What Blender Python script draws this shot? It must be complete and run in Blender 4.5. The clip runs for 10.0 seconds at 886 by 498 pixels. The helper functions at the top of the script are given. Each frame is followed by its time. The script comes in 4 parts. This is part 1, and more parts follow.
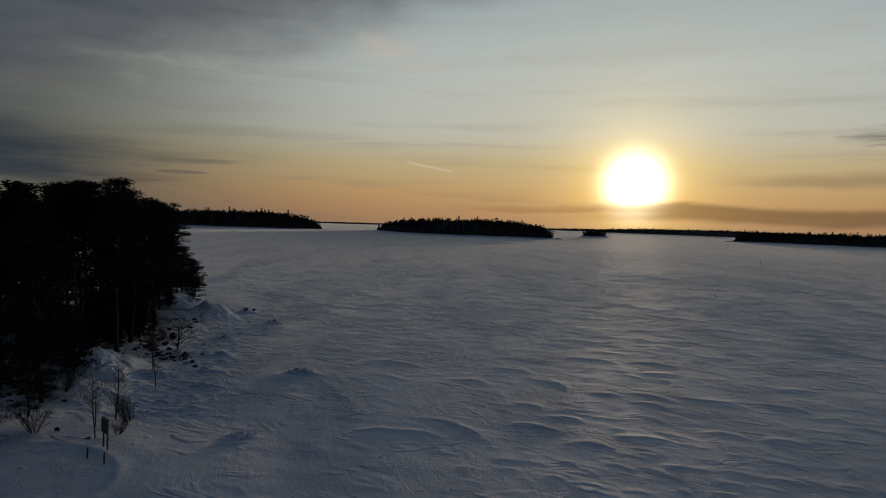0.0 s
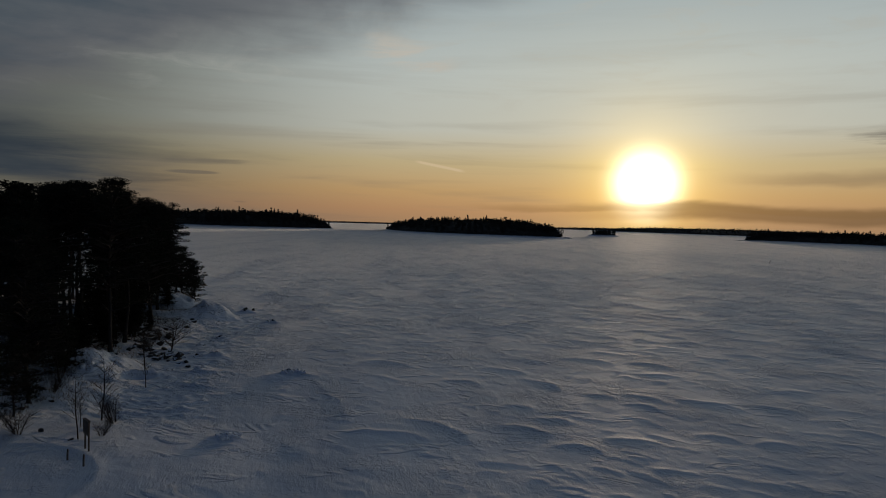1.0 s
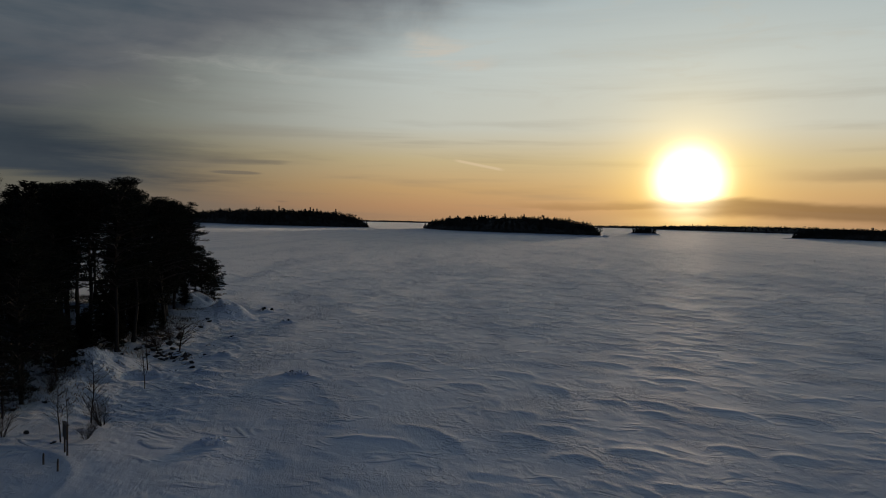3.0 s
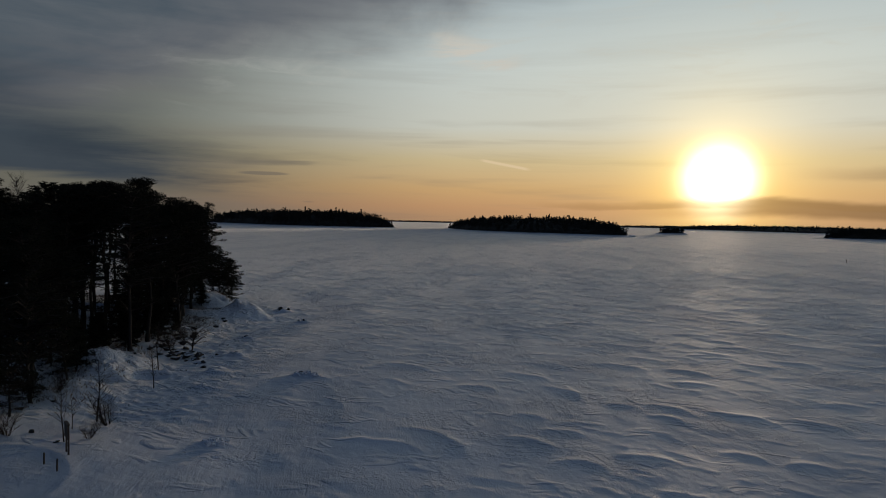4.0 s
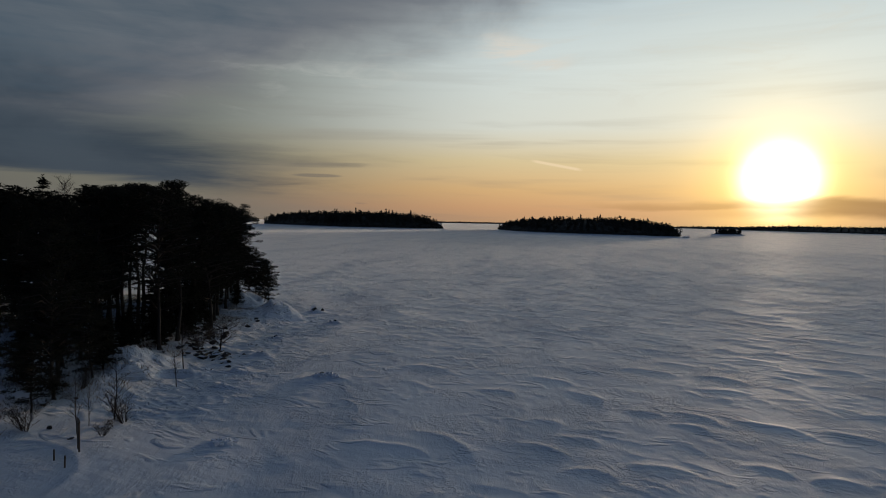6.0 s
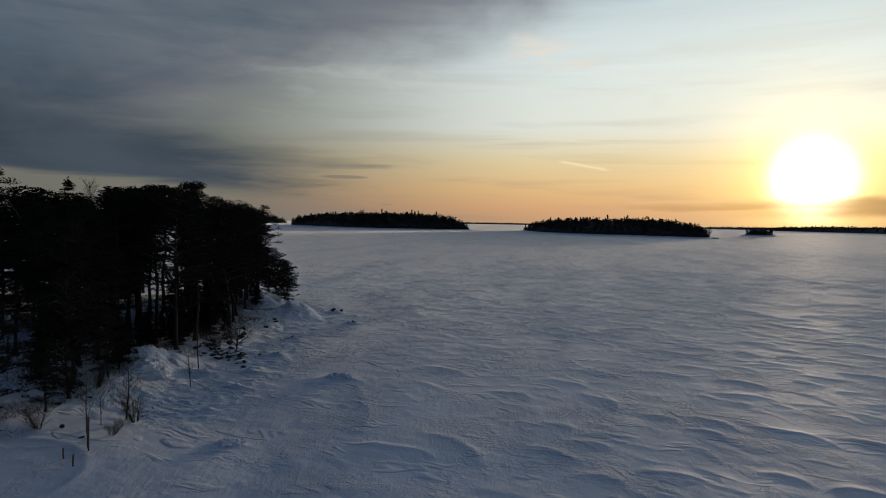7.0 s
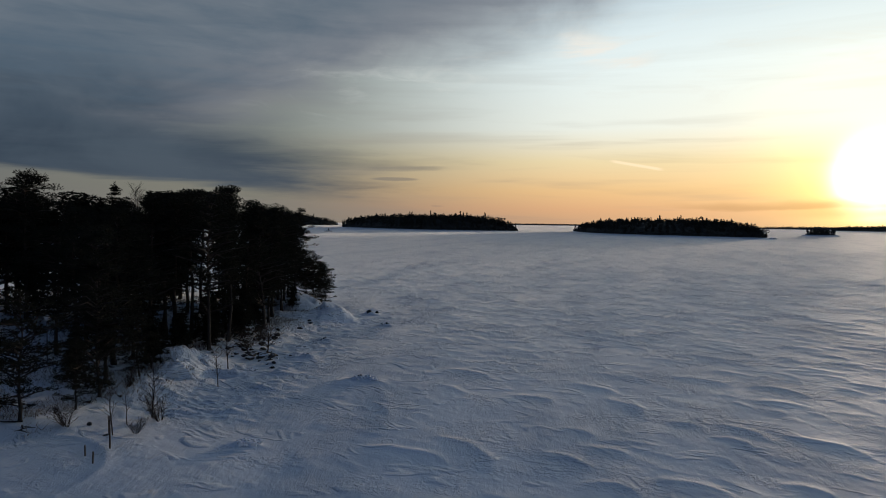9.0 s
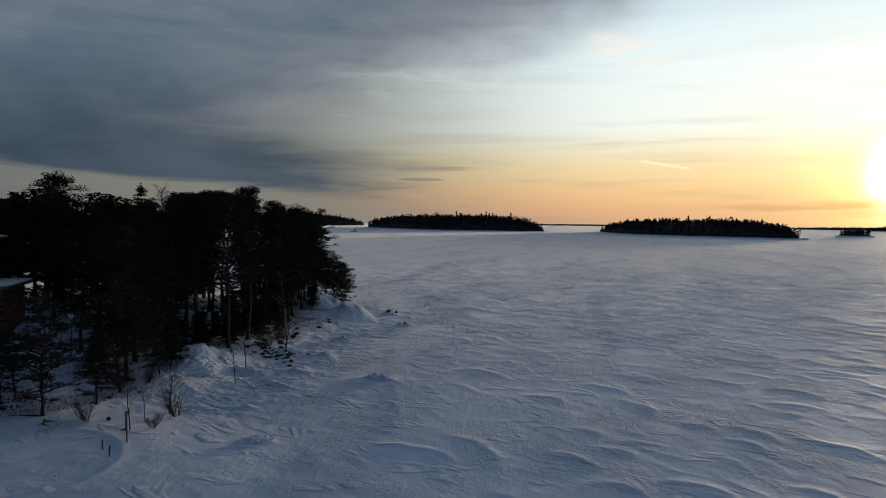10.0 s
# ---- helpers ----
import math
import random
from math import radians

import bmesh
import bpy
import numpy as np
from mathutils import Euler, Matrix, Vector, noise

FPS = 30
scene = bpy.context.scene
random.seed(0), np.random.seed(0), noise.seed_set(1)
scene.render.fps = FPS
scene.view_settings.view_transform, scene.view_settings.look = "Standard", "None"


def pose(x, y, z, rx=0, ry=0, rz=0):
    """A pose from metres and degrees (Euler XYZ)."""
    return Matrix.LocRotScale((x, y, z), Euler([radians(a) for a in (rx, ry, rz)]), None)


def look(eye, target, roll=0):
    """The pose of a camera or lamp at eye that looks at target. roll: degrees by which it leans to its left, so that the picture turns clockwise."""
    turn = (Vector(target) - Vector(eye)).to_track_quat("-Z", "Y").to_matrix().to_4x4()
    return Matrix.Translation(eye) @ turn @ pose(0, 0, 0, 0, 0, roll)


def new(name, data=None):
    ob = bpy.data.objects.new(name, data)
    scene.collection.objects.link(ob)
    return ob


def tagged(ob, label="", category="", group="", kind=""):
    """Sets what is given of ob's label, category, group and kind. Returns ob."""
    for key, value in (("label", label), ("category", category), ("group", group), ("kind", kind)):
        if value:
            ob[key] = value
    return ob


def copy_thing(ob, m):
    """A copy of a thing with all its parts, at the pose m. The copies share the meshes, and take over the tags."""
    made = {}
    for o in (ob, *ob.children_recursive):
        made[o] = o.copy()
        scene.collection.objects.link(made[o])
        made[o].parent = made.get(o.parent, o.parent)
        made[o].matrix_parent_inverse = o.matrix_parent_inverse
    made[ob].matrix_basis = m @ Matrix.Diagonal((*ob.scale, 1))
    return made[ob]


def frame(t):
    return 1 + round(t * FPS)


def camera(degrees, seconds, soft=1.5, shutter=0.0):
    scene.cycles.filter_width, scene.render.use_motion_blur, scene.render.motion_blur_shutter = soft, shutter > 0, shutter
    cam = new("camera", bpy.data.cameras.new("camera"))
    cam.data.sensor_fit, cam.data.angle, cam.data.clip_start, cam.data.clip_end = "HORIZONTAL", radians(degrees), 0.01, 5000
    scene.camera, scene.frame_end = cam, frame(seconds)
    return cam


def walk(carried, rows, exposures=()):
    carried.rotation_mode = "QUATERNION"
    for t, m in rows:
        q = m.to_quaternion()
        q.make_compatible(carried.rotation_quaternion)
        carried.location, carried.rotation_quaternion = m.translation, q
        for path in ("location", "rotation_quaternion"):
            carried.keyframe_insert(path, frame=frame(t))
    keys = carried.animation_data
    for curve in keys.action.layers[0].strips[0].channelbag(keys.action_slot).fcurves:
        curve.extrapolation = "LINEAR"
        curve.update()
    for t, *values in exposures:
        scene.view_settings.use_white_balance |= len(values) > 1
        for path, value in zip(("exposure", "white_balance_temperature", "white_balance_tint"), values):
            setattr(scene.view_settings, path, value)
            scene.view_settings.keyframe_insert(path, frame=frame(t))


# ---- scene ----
cam = camera(66.3, 10.0, soft=1.0)
PATH = [
    (0, (-5.758, -3.424, 12.615), (-5.808, -1.426, 12.543), 1.6),
    (0.5, (-5.06, -3.239, 12.652), (-5.123, -1.241, 12.579), 1.6),
    (1, (-4.404, -2.893, 12.666), (-4.483, -0.896, 12.591), 1.5),
    (1.5, (-3.765, -2.393, 12.667), (-3.868, -0.397, 12.59), 1.4),
    (2, (-3.174, -1.756, 12.672), (-3.303, 0.238, 12.593), 1.3),
    (2.5, (-2.517, -1.269, 12.654), (-2.676, 0.723, 12.574), 1.3),
    (4, (-0.647, -0.131, 12.696), (-0.916, 1.849, 12.613), 1.2),
    (4.5, (-0.043, 0.215, 12.698), (-0.349, 2.189, 12.615), 1.2),
    (5, (0.543, 0.499, 12.707), (0.2, 2.467, 12.624), 1.1),
    (5.5, (1.06, 0.742, 12.713), (0.681, 2.704, 12.63), 1.1),
    (7, (2.482, 1.63, 12.693), (1.99, 3.567, 12.612), 1.0),
    (7.5, (2.929, 1.913, 12.706), (2.401, 3.84, 12.625), 0.9),
    (8, (3.353, 2.203, 12.698), (2.789, 4.121, 12.617), 0.8),
    (8.5, (3.811, 2.403, 12.705), (3.213, 4.309, 12.625), 0.8),
    (9, (4.375, 2.455, 12.783), (3.742, 4.35, 12.704), 0.7),
    (9.5, (4.921, 2.463, 12.804), (4.251, 4.346, 12.726), 0.7),
    (10, (5.451, 2.432, 12.808), (4.745, 4.301, 12.729), 0.7),
]
walk(cam, [(t, look(e, g, r)) for t, e, g, r in PATH],
     exposures=[(0, -0.74, 6450, 10), (1.0, -0.70, 6440, 10), (2.5, -0.58, 6420, 10), (4.5, -0.38, 6350, 10), (5.5, -0.25, 6300, 10),
                (7.5, 0.04, 6200, 10), (9.0, 0.2, 6120, 10), (10.0, 0.29, 6080, 10)])

# ---- sky and sun ----
SUN_AZ, SUN_EL = 14.2, 3.62          # degrees east of +y, degrees up
sun_dir = Vector((math.sin(radians(SUN_AZ)) * math.cos(radians(SUN_EL)),
                  math.cos(radians(SUN_AZ)) * math.cos(radians(SUN_EL)), math.sin(radians(SUN_EL))))
sun_data = bpy.data.lights.new("sun", "SUN")
sun_data.energy, sun_data.angle, sun_data.color = 1.2, radians(4.5), (1.0, 0.76, 0.54)
sun_lamp = new("sun", sun_data)
low_dir = Vector((math.sin(radians(SUN_AZ)), math.cos(radians(SUN_AZ)), math.tan(radians(0.7))))   # lamp set lower than SUN_EL, so ridge crests catch it and flats hardly
sun_lamp.matrix_world = look((0, 0, 60), Vector((0, 0, 60)) - low_dir)

world = bpy.data.worlds.new("evening_sky")
scene.world = world
world.use_nodes = True
WT = world.node_tree
WT.nodes.clear()


class Nodes:
    """Small helper for node trees: sockets in, sockets out."""

    def __init__(self, tree):
        self.t = tree

    def add(self, kind):
        return self.t.nodes.new(kind)

    def put(self, socket, value):
        if isinstance(value, bpy.types.NodeSocket):
            self.t.links.new(value, socket)
        else:
            socket.default_value = value

    def math(self, op, a, b=0.0, c=None, clamp=False):
        n = self.add("ShaderNodeMath")
        n.operation, n.use_clamp = op, clamp
        self.put(n.inputs[0], a)
        self.put(n.inputs[1], b)
        if c is not None:
            self.put(n.inputs[2], c)
        return n.outputs[0]

    def step(self, value, lo, hi, smooth=True):
        n = self.add("ShaderNodeMapRange")
        n.interpolation_type = "SMOOTHSTEP" if smooth else "LINEAR"
        for i, v in enumerate((value, lo, hi, 0.0, 1.0)):
            self.put(n.inputs[i], v)
        return n.outputs[0]

    def ramp(self, value, stops):
        n = self.add("ShaderNodeValToRGB")
        while len(n.color_ramp.elements) < len(stops):
            n.color_ramp.elements.new(0.5)
        for e, (p, c) in zip(n.color_ramp.elements, stops):
            e.position = p
            e.color = (*c, 1) if not isinstance(c, (int, float)) else (c, c, c, 1)
        self.put(n.inputs[0], value)
        return n.outputs[0]

    def mix(self, f, a, b, blend="MIX"):
        n = self.add("ShaderNodeMix")
        n.data_type, n.blend_type = "RGBA", blend
        self.put(n.inputs[0], f)
        for s, v in ((n.inputs[6], a), (n.inputs[7], b)):
            self.put(s, (*v, 1) if isinstance(v, tuple) and len(v) == 3 else v)
        return n.outputs[2]

    def noise(self, vector, scale, detail=4.0, rough=0.55, distort=0.0):
        n = self.add("ShaderNodeTexNoise")
        self.put(n.inputs["Vector"], vector)
        n.inputs["Scale"].default_value = scale
        n.inputs["Detail"].default_value = detail
        n.inputs["Roughness"].default_value = rough
        n.inputs["Distortion"].default_value = distort
        return n.outputs[0]

    def xyz(self, x, y, z=0.0):
        n = self.add("ShaderNodeCombineXYZ")
        for s, v in zip(n.inputs, (x, y, z)):
            self.put(s, v)
        return n.outputs[0]


def build_sky():
    n = Nodes(WT)
    way = n.add("ShaderNodeTexCoord").outputs["Generated"]
    sep = n.add("ShaderNodeSeparateXYZ")
    n.put(sep.inputs[0], way)
    x, y, z = sep.outputs
    el = n.math("MULTIPLY", n.math("ARCSINE", z), 180 / math.pi)
    az = n.math("MULTIPLY", n.math("ARCTAN2", x, y), 180 / math.pi)
    dot = n.add("ShaderNodeVectorMath")
    dot.operation = "DOT_PRODUCT"
    n.put(dot.inputs[0], way)
    dot.inputs[1].default_value = sun_dir
    ang = n.math("MULTIPLY", n.math("ARCCOSINE", n.math("MINIMUM", dot.outputs["Value"], 0.999999)), 180 / math.pi)

    # thin high veil, coloured by its height over the horizon
    veil = n.ramp(n.math("DIVIDE", n.math("MAXIMUM", el, 0.0), 60.0), [
        (0.0, (0.52, 0.30, 0.17)), (0.02, (0.64, 0.345, 0.175)), (0.045, (0.74, 0.455, 0.205)), (0.085, (0.745, 0.60, 0.345)),
        (0.13, (0.745, 0.765, 0.68)), (0.21, (0.72, 0.795, 0.77)), (0.30, (0.55, 0.66, 0.70)), (0.42, (0.24, 0.39, 0.58)), (0.62, (0.088, 0.205, 0.41)), (1.0, (0.026, 0.072, 0.172))])
    # away from the sun the evening sky is darker and bluer
    veil = n.mix(n.math("MULTIPLY", n.step(ang, 19.0, 50.0), 0.93), veil, (0.140, 0.155, 0.138))
    veil = n.mix(n.step(ang, 52.0, 100.0), veil, (0.020, 0.043, 0.100))
    # long flat streaks
    streak = n.noise(n.xyz(n.math("MULTIPLY", az, 0.022), n.math("MULTIPLY", el, 0.36)), 1.6, 4.0, 0.55, 0.3)
    low = n.math("SUBTRACT", 1.0, n.step(el, 3.0, 16.0))
    dark = n.math("MULTIPLY", n.step(streak, 0.48, 0.68), n.math("MULTIPLY_ADD", low, 0.26, 0.06))
    veil = n.mix(dark, veil, (0.22, 0.19, 0.17))
    fibre = n.noise(n.xyz(n.math("MULTIPLY", az, 0.06), n.math("MULTIPLY", el, 0.25), 4.0), 2.2, 6.0, 0.62, 1.2)
    high = n.step(el, 7.0, 12.0)
    veil = n.mix(n.math("MULTIPLY", n.step(fibre, 0.5, 0.72), n.math("MULTIPLY", high, 0.35)), veil, (0.66, 0.66, 0.60))

    # glow of the sun through the haze
    def bell(width, power):
        return n.math("EXPONENT", n.math("MULTIPLY", n.math("POWER", n.math("DIVIDE", ang, width), power), -1.0))
    glow = n.mix(bell(12.0, 1.0), (0.0, 0.0, 0.0), (0.30, 0.25, 0.11))
    glow = n.mix(1.0, glow, n.mix(bell(4.3, 1.7), (0.0, 0.0, 0.0), (1.0, 0.66, 0.10)), "ADD")
    core = n.add("ShaderNodeVectorMath")
    core.operation = "SCALE"
    core.inputs[0].default_value = (5.0, 4.6, 3.3)
    n.put(core.inputs["Scale"], bell(2.27, 2.7))
    glow = n.mix(1.0, glow, core.outputs[0], "ADD")
    veil = n.mix(1.0, veil, glow, "ADD")

    # low bands of grey cloud to the right of and under the sun
    wob = n.noise(n.xyz(n.math("MULTIPLY", az, 0.09), n.math("MULTIPLY", el, 0.3), 9.0), 1.0, 4.0)
    wob = n.math("SUBTRACT", wob, 0.5)
    elw = n.math("MULTIPLY_ADD", wob, 1.6, el)
    band1 = n.math("MULTIPLY", n.step(elw, 0.4, 1.0), n.math("SUBTRACT", 1.0, n.step(elw, 1.7, 2.3)))
    band1 = n.math("MULTIPLY", band1, n.step(az, 5.0, 20.0))
    band3 = n.math("MULTIPLY", n.step(elw, 1.25, 1.5), n.math("SUBTRACT", 1.0, n.step(elw, 1.6, 2.1)))
    band3 = n.math("MULTIPLY", band3, n.math("MULTIPLY", n.step(az, -2.0, 5.0), n.step(wob, -0.25, 0.1)))
    band2 = n.math("MULTIPLY", n.step(elw, 3.3, 3.8), n.math("SUBTRACT", 1.0, n.step(elw, 4.0, 4.7)))
    band2 = n.math("MULTIPLY", band2, n.step(az, 18.0, 27.0))
    veil = n.mix(n.math("MULTIPLY", band1, 0.72), veil, (0.23, 0.15, 0.08))
    veil = n.mix(n.math("MULTIPLY", band3, 0.4), veil, (0.34, 0.20, 0.085))
    veil = n.mix(n.math("MULTIPLY", band2, 0.4), veil, (0.28, 0.20, 0.13))

    # condensation trail and a bright wisp
    def stroke(a0, e0, a1, e1, half, fade):
        dx, dy = a1 - a0, e1 - e0
        ln = math.hypot(dx, dy)
        along = n.math("ADD", n.math("MULTIPLY", n.math("SUBTRACT", az, a0), dx / ln), n.math("MULTIPLY", n.math("SUBTRACT", el, e0), dy / ln))
        across = n.math("ABSOLUTE", n.math("ADD", n.math("MULTIPLY", n.math("SUBTRACT", az, a0), -dy / ln), n.math("MULTIPLY", n.math("SUBTRACT", el, e0), dx / ln)))
        m = n.math("SUBTRACT", 1.0, n.step(across, half * 0.2, half))
        m = n.math("MULTIPLY", m, n.step(along, 0.0, fade))
        return n.math("MULTIPLY", m, n.math("SUBTRACT", 1.0, n.step(along, ln - fade, ln)))
    veil = n.mix(n.math("MULTIPLY", stroke(-5.0, 5.2, -0.4, 4.36, 0.17, 0.8), 0.75), veil, (1.0, 0.78, 0.5))
    wisp = n.math("MULTIPLY", stroke(-10.0, 14.8, -1.0, 12.6, 1.5, 2.5), n.step(fibre, 0.42, 0.62))
    wisp2 = n.math("MULTIPLY", stroke(-8.0, 13.7, -3.6, 14.0, 0.5, 1.2), n.step(fibre, 0.35, 0.55))
    veil = n.mix(n.math("MULTIPLY", n.math("MAXIMUM", wisp, wisp2), 0.95), veil, (0.82, 0.78, 0.68))

    # dark cloud bank: its right-hand edge as a bearing for each height
    billow = n.math("SUBTRACT", n.noise(n.xyz(n.math("MULTIPLY", az, 0.045), n.math("MULTIPLY", el, 0.11), 2.0), 1.5, 5.0, 0.55, 0.6), 0.5)
    fine = n.math("SUBTRACT", n.noise(n.xyz(n.math("MULTIPLY", az, 0.05), n.math("MULTIPLY", el, 0.55), 7.0), 1.6, 5.0, 0.6, 0.4), 0.5)
    elb = n.math("ADD", n.math("MULTIPLY_ADD", billow, 2.6, el), n.math("MULTIPLY", fine, 1.3))
    edge = n.ramp(n.math("DIVIDE", elb, 40.0), [(e / 40.0, (a + 120) / 240.0) for e, a in
        ((0.5, -31), (3.4, -28), (4.8, -30), (7.5, -37), (10.5, -34), (13.5, -20.5), (17.5, -8), (23.0, 5), (38.0, 30))])
    edge = n.math("MULTIPLY_ADD", edge, 240.0, -120.0)
    inside = n.math("ADD", n.math("ADD", n.math("SUBTRACT", edge, az), n.math("MULTIPLY", billow, 14.0)), n.math("MULTIPLY", fine, n.math("MULTIPLY_ADD", n.step(el, 5.0, 10.0), -18.0, 20.0)))
    inside = n.math("MULTIPLY", inside, n.math("MULTIPLY_ADD", n.step(el, 8.0, 14.0), -0.35, 1.0))
    base = n.math("ADD", n.math("MULTIPLY", n.math("ADD", az, 38.0), -0.085), n.math("MULTIPLY_ADD", fine, 2.6, 2.6))
    mask = n.math("MULTIPLY", n.step(inside, -10.0, 6.5), n.step(n.math("SUBTRACT", el, base), -0.5, 0.6))
    tone = n.step(n.math("ADD", n.math("MULTIPLY", billow, 1.6), n.math("MULTIPLY", fine, 0.7)), -0.42, 0.5)
    # heavy and blue low down, thinner and greyer above
    bank = n.mix(n.step(n.math("ADD", el, n.math("MULTIPLY", fine, 6.0)), 6.5, 13.0),
                 n.mix(tone, (0.050, 0.072, 0.100), (0.019, 0.036, 0.062)), n.mix(tone, (0.138, 0.160, 0.185), (0.066, 0.100, 0.138)))
    bank = n.mix(n.math("MULTIPLY", n.math("SUBTRACT", 1.0, n.step(inside, -2.0, 13.0)), n.math("MULTIPLY", n.step(el, 5.5, 9.5), 0.62)), bank, (0.25, 0.24, 0.25))
    over = n.step(el, 20.0, 45.0)
    bank = n.mix(over, bank, (0.023, 0.051, 0.117))
    veil = n.mix(n.math("MULTIPLY", mask, 0.93), veil, bank)
    # small torn clouds
    for a0, e0, wa, we, f in ((31.2, 7.15, 2.8, 0.75, 0.75), (-22.6, 3.55, 1.5, 0.12, 0.5), (-26.5, 2.0, 1.6, 0.2, 0.6), (-24.0, 4.7, 4.5, 0.35, 0.5), (-27.0, 5.6, 5.0, 0.3, 0.5), (-19.0, 1.35, 0.8, 0.12, 0.5)):
        r = n.math("ADD", n.math("POWER", n.math("DIVIDE", n.math("SUBTRACT", az, a0), wa), 2.0),
                   n.math("POWER", n.math("DIVIDE", n.math("SUBTRACT", el, e0), we), 2.0))
        r = n.math("ADD", r, n.math("MULTIPLY", n.math("ADD", fine, n.math("MULTIPLY", wob, 0.7)), 7.0))
        veil = n.mix(n.math("MULTIPLY", n.math("SUBTRACT", 1.0, n.step(r, -0.6, 1.4)), f), veil, (0.12, 0.12, 0.125))

    clear = n.add("ShaderNodeTexSky")
    clear.sky_type, clear.sun_disc = "NISHITA", False
    clear.sun_elevation, clear.sun_rotation = radians(SUN_EL), radians(SUN_AZ)
    clear.air_density, clear.dust_density = 1.0, 2.0
    b1, b2 = n.add("ShaderNodeBackground"), n.add("ShaderNodeBackground")
    n.put(b1.inputs[0], clear.outputs[0])
    b1.inputs[1].default_value = 0.05
    n.put(b2.inputs[0], veil)
    b2.inputs[1].default_value = 1.0
    mx = n.add("ShaderNodeMixShader")
    mx.inputs[0].default_value = 0.93
    n.put(mx.inputs[1], b1.outputs[0])
    n.put(mx.inputs[2], b2.outputs[0])
    out = n.add("ShaderNodeOutputWorld")
    n.put(out.inputs[0], mx.outputs[0])


build_sky()


# ---- materials ----
def material(name, build):
    m = bpy.data.materials.new(name)
    m.use_nodes = True
    n = Nodes(m.node_tree)
    bsdf = m.node_tree.nodes["Principled BSDF"]
    place = n.add("ShaderNodeTexCoord").outputs["Object"]
    build(n, bsdf, place)
    return m


def bump(n, bsdf, height, strength, distance, after=None):
    b = n.add("ShaderNodeBump")
    b.inputs["Strength"].default_value = strength
    b.inputs["Distance"].default_value = distance
    n.put(b.inputs["Height"], height)
    if after is not None:
        n.put(b.inputs["Normal"], after)
    n.put(bsdf.inputs["Normal"], b.outputs[0])
    return b.outputs[0]


def stretched(n, place, sx, sy, sz=1.0, turn=0.0):
    """Coordinates turned by some degrees about z, then sx, sy, sz cycles a metre."""
    m = n.add("ShaderNodeMapping")
    m.vector_type = "TEXTURE"
    n.put(m.inputs["Vector"], place)
    m.inputs["Rotation"].default_value = (0, 0, radians(turn))
    m.inputs["Scale"].default_value = (1 / sx, 1 / sy, 1 / sz)
    return m.outputs[0]


def snow_look(n, bsdf, place):
    lay = stretched(n, place, 0.085, 0.016, 0.02, 3)
    patch = n.noise(lay, 1.0, 6.0, 0.62, 0.4)
    small = n.noise(stretched(n, place, 0.15, 0.07, 0.1, 8), 1.0, 5.0, 0.6, 0.3)
    crust = n.math("ADD", n.math("MULTIPLY", n.step(patch, 0.46, 0.60), 0.6), n.math("MULTIPLY", n.step(small, 0.40, 0.66), 0.4))
    n.put(bsdf.inputs["Base Color"], n.mix(crust, (0.675, 0.75, 0.84), (0.555, 0.63, 0.725)))
    n.put(bsdf.inputs["Roughness"], n.math("MULTIPLY_ADD", crust, 0.06, 0.66))
    bsdf.inputs["Specular IOR Level"].default_value = 0.35
    n.put(bsdf.inputs["Sheen Weight"], n.math("MULTIPLY_ADD", crust, -0.3, 1.0))
    bsdf.inputs["Sheen Roughness"].default_value = 0.3
    n.put(bsdf.inputs["Coat Weight"], n.math("MULTIPLY_ADD", crust, -0.3, 0.56))
    bsdf.inputs["Coat Roughness"].default_value = 0.62
    # long low swells across the wind, streaks along it, and fine rough patches
    roll = n.noise(stretched(n, place, 0.11, 0.085, 1.0, -10), 1.0, 4.0, 0.55, 0.6)
    zero = bump(n, bsdf, roll, 1.0, 0.07)
    cross = n.noise(stretched(n, place, 0.16, 0.5, 1.0, -18), 1.0, 4.0, 0.6, 0.8)
    first = bump(n, bsdf, cross, 1.0, 0.08, zero)
    # thin broken crests left by the wind
    line = n.noise(stretched(n, place, 0.2, 0.38, 1.0, -18), 1.0, 2.5, 0.5, 0.8)
    crest = n.ramp(line, [(0.43, 0.0), (0.47, 0.75), (0.5, 1.0), (0.53, 0.75), (0.57, 0.0)])
    broken = n.step(n.noise(stretched(n, place, 0.21, 0.33, 1.0, 20), 1.0, 3.0, 0.5), 0.5, 0.62)
    first = bump(n, bsdf, n.math("MULTIPLY", crest, broken), 1.0, 0.11, first)
    streak = n.noise(stretched(n, place, 0.45, 2.6, 1.0, -74), 1.0, 5.0, 0.65, 0.5)
    where = n.step(n.noise(stretched(n, place, 0.11, 0.16, 1.0, -60), 1.0, 4.0, 0.6), 0.42, 0.62)
    second = bump(n, bsdf, n.math("MULTIPLY", streak, n.math("MULTIPLY_ADD", where, 0.75, 0.25)), 1.0, 0.09, first)
    # pitted crust in patches
    spots = n.step(n.noise(stretched(n, place, 0.19, 0.13, 1.0, 25), 1.0, 4.0, 0.6), 0.5, 0.62)
    pits = n.step(n.noise(stretched(n, place, 2.2, 3.2, 2.0, -20), 1.0, 3.0, 0.6, 0.6), 0.42, 0.6)
    third = bump(n, bsdf, n.math("MULTIPLY", pits, n.math("MULTIPLY_ADD", spots, 0.9, 0.1)), 1.0, 0.05, second)
    grain = n.noise(stretched(n, place, 3.0, 6.5, 4.0, -70), 1.0, 5.0, 0.75, 0.8)
    bump(n, bsdf, n.math("MULTIPLY", grain, n.math("MULTIPLY_ADD", where, 0.7, 0.3)), 1.0, 0.07, third)


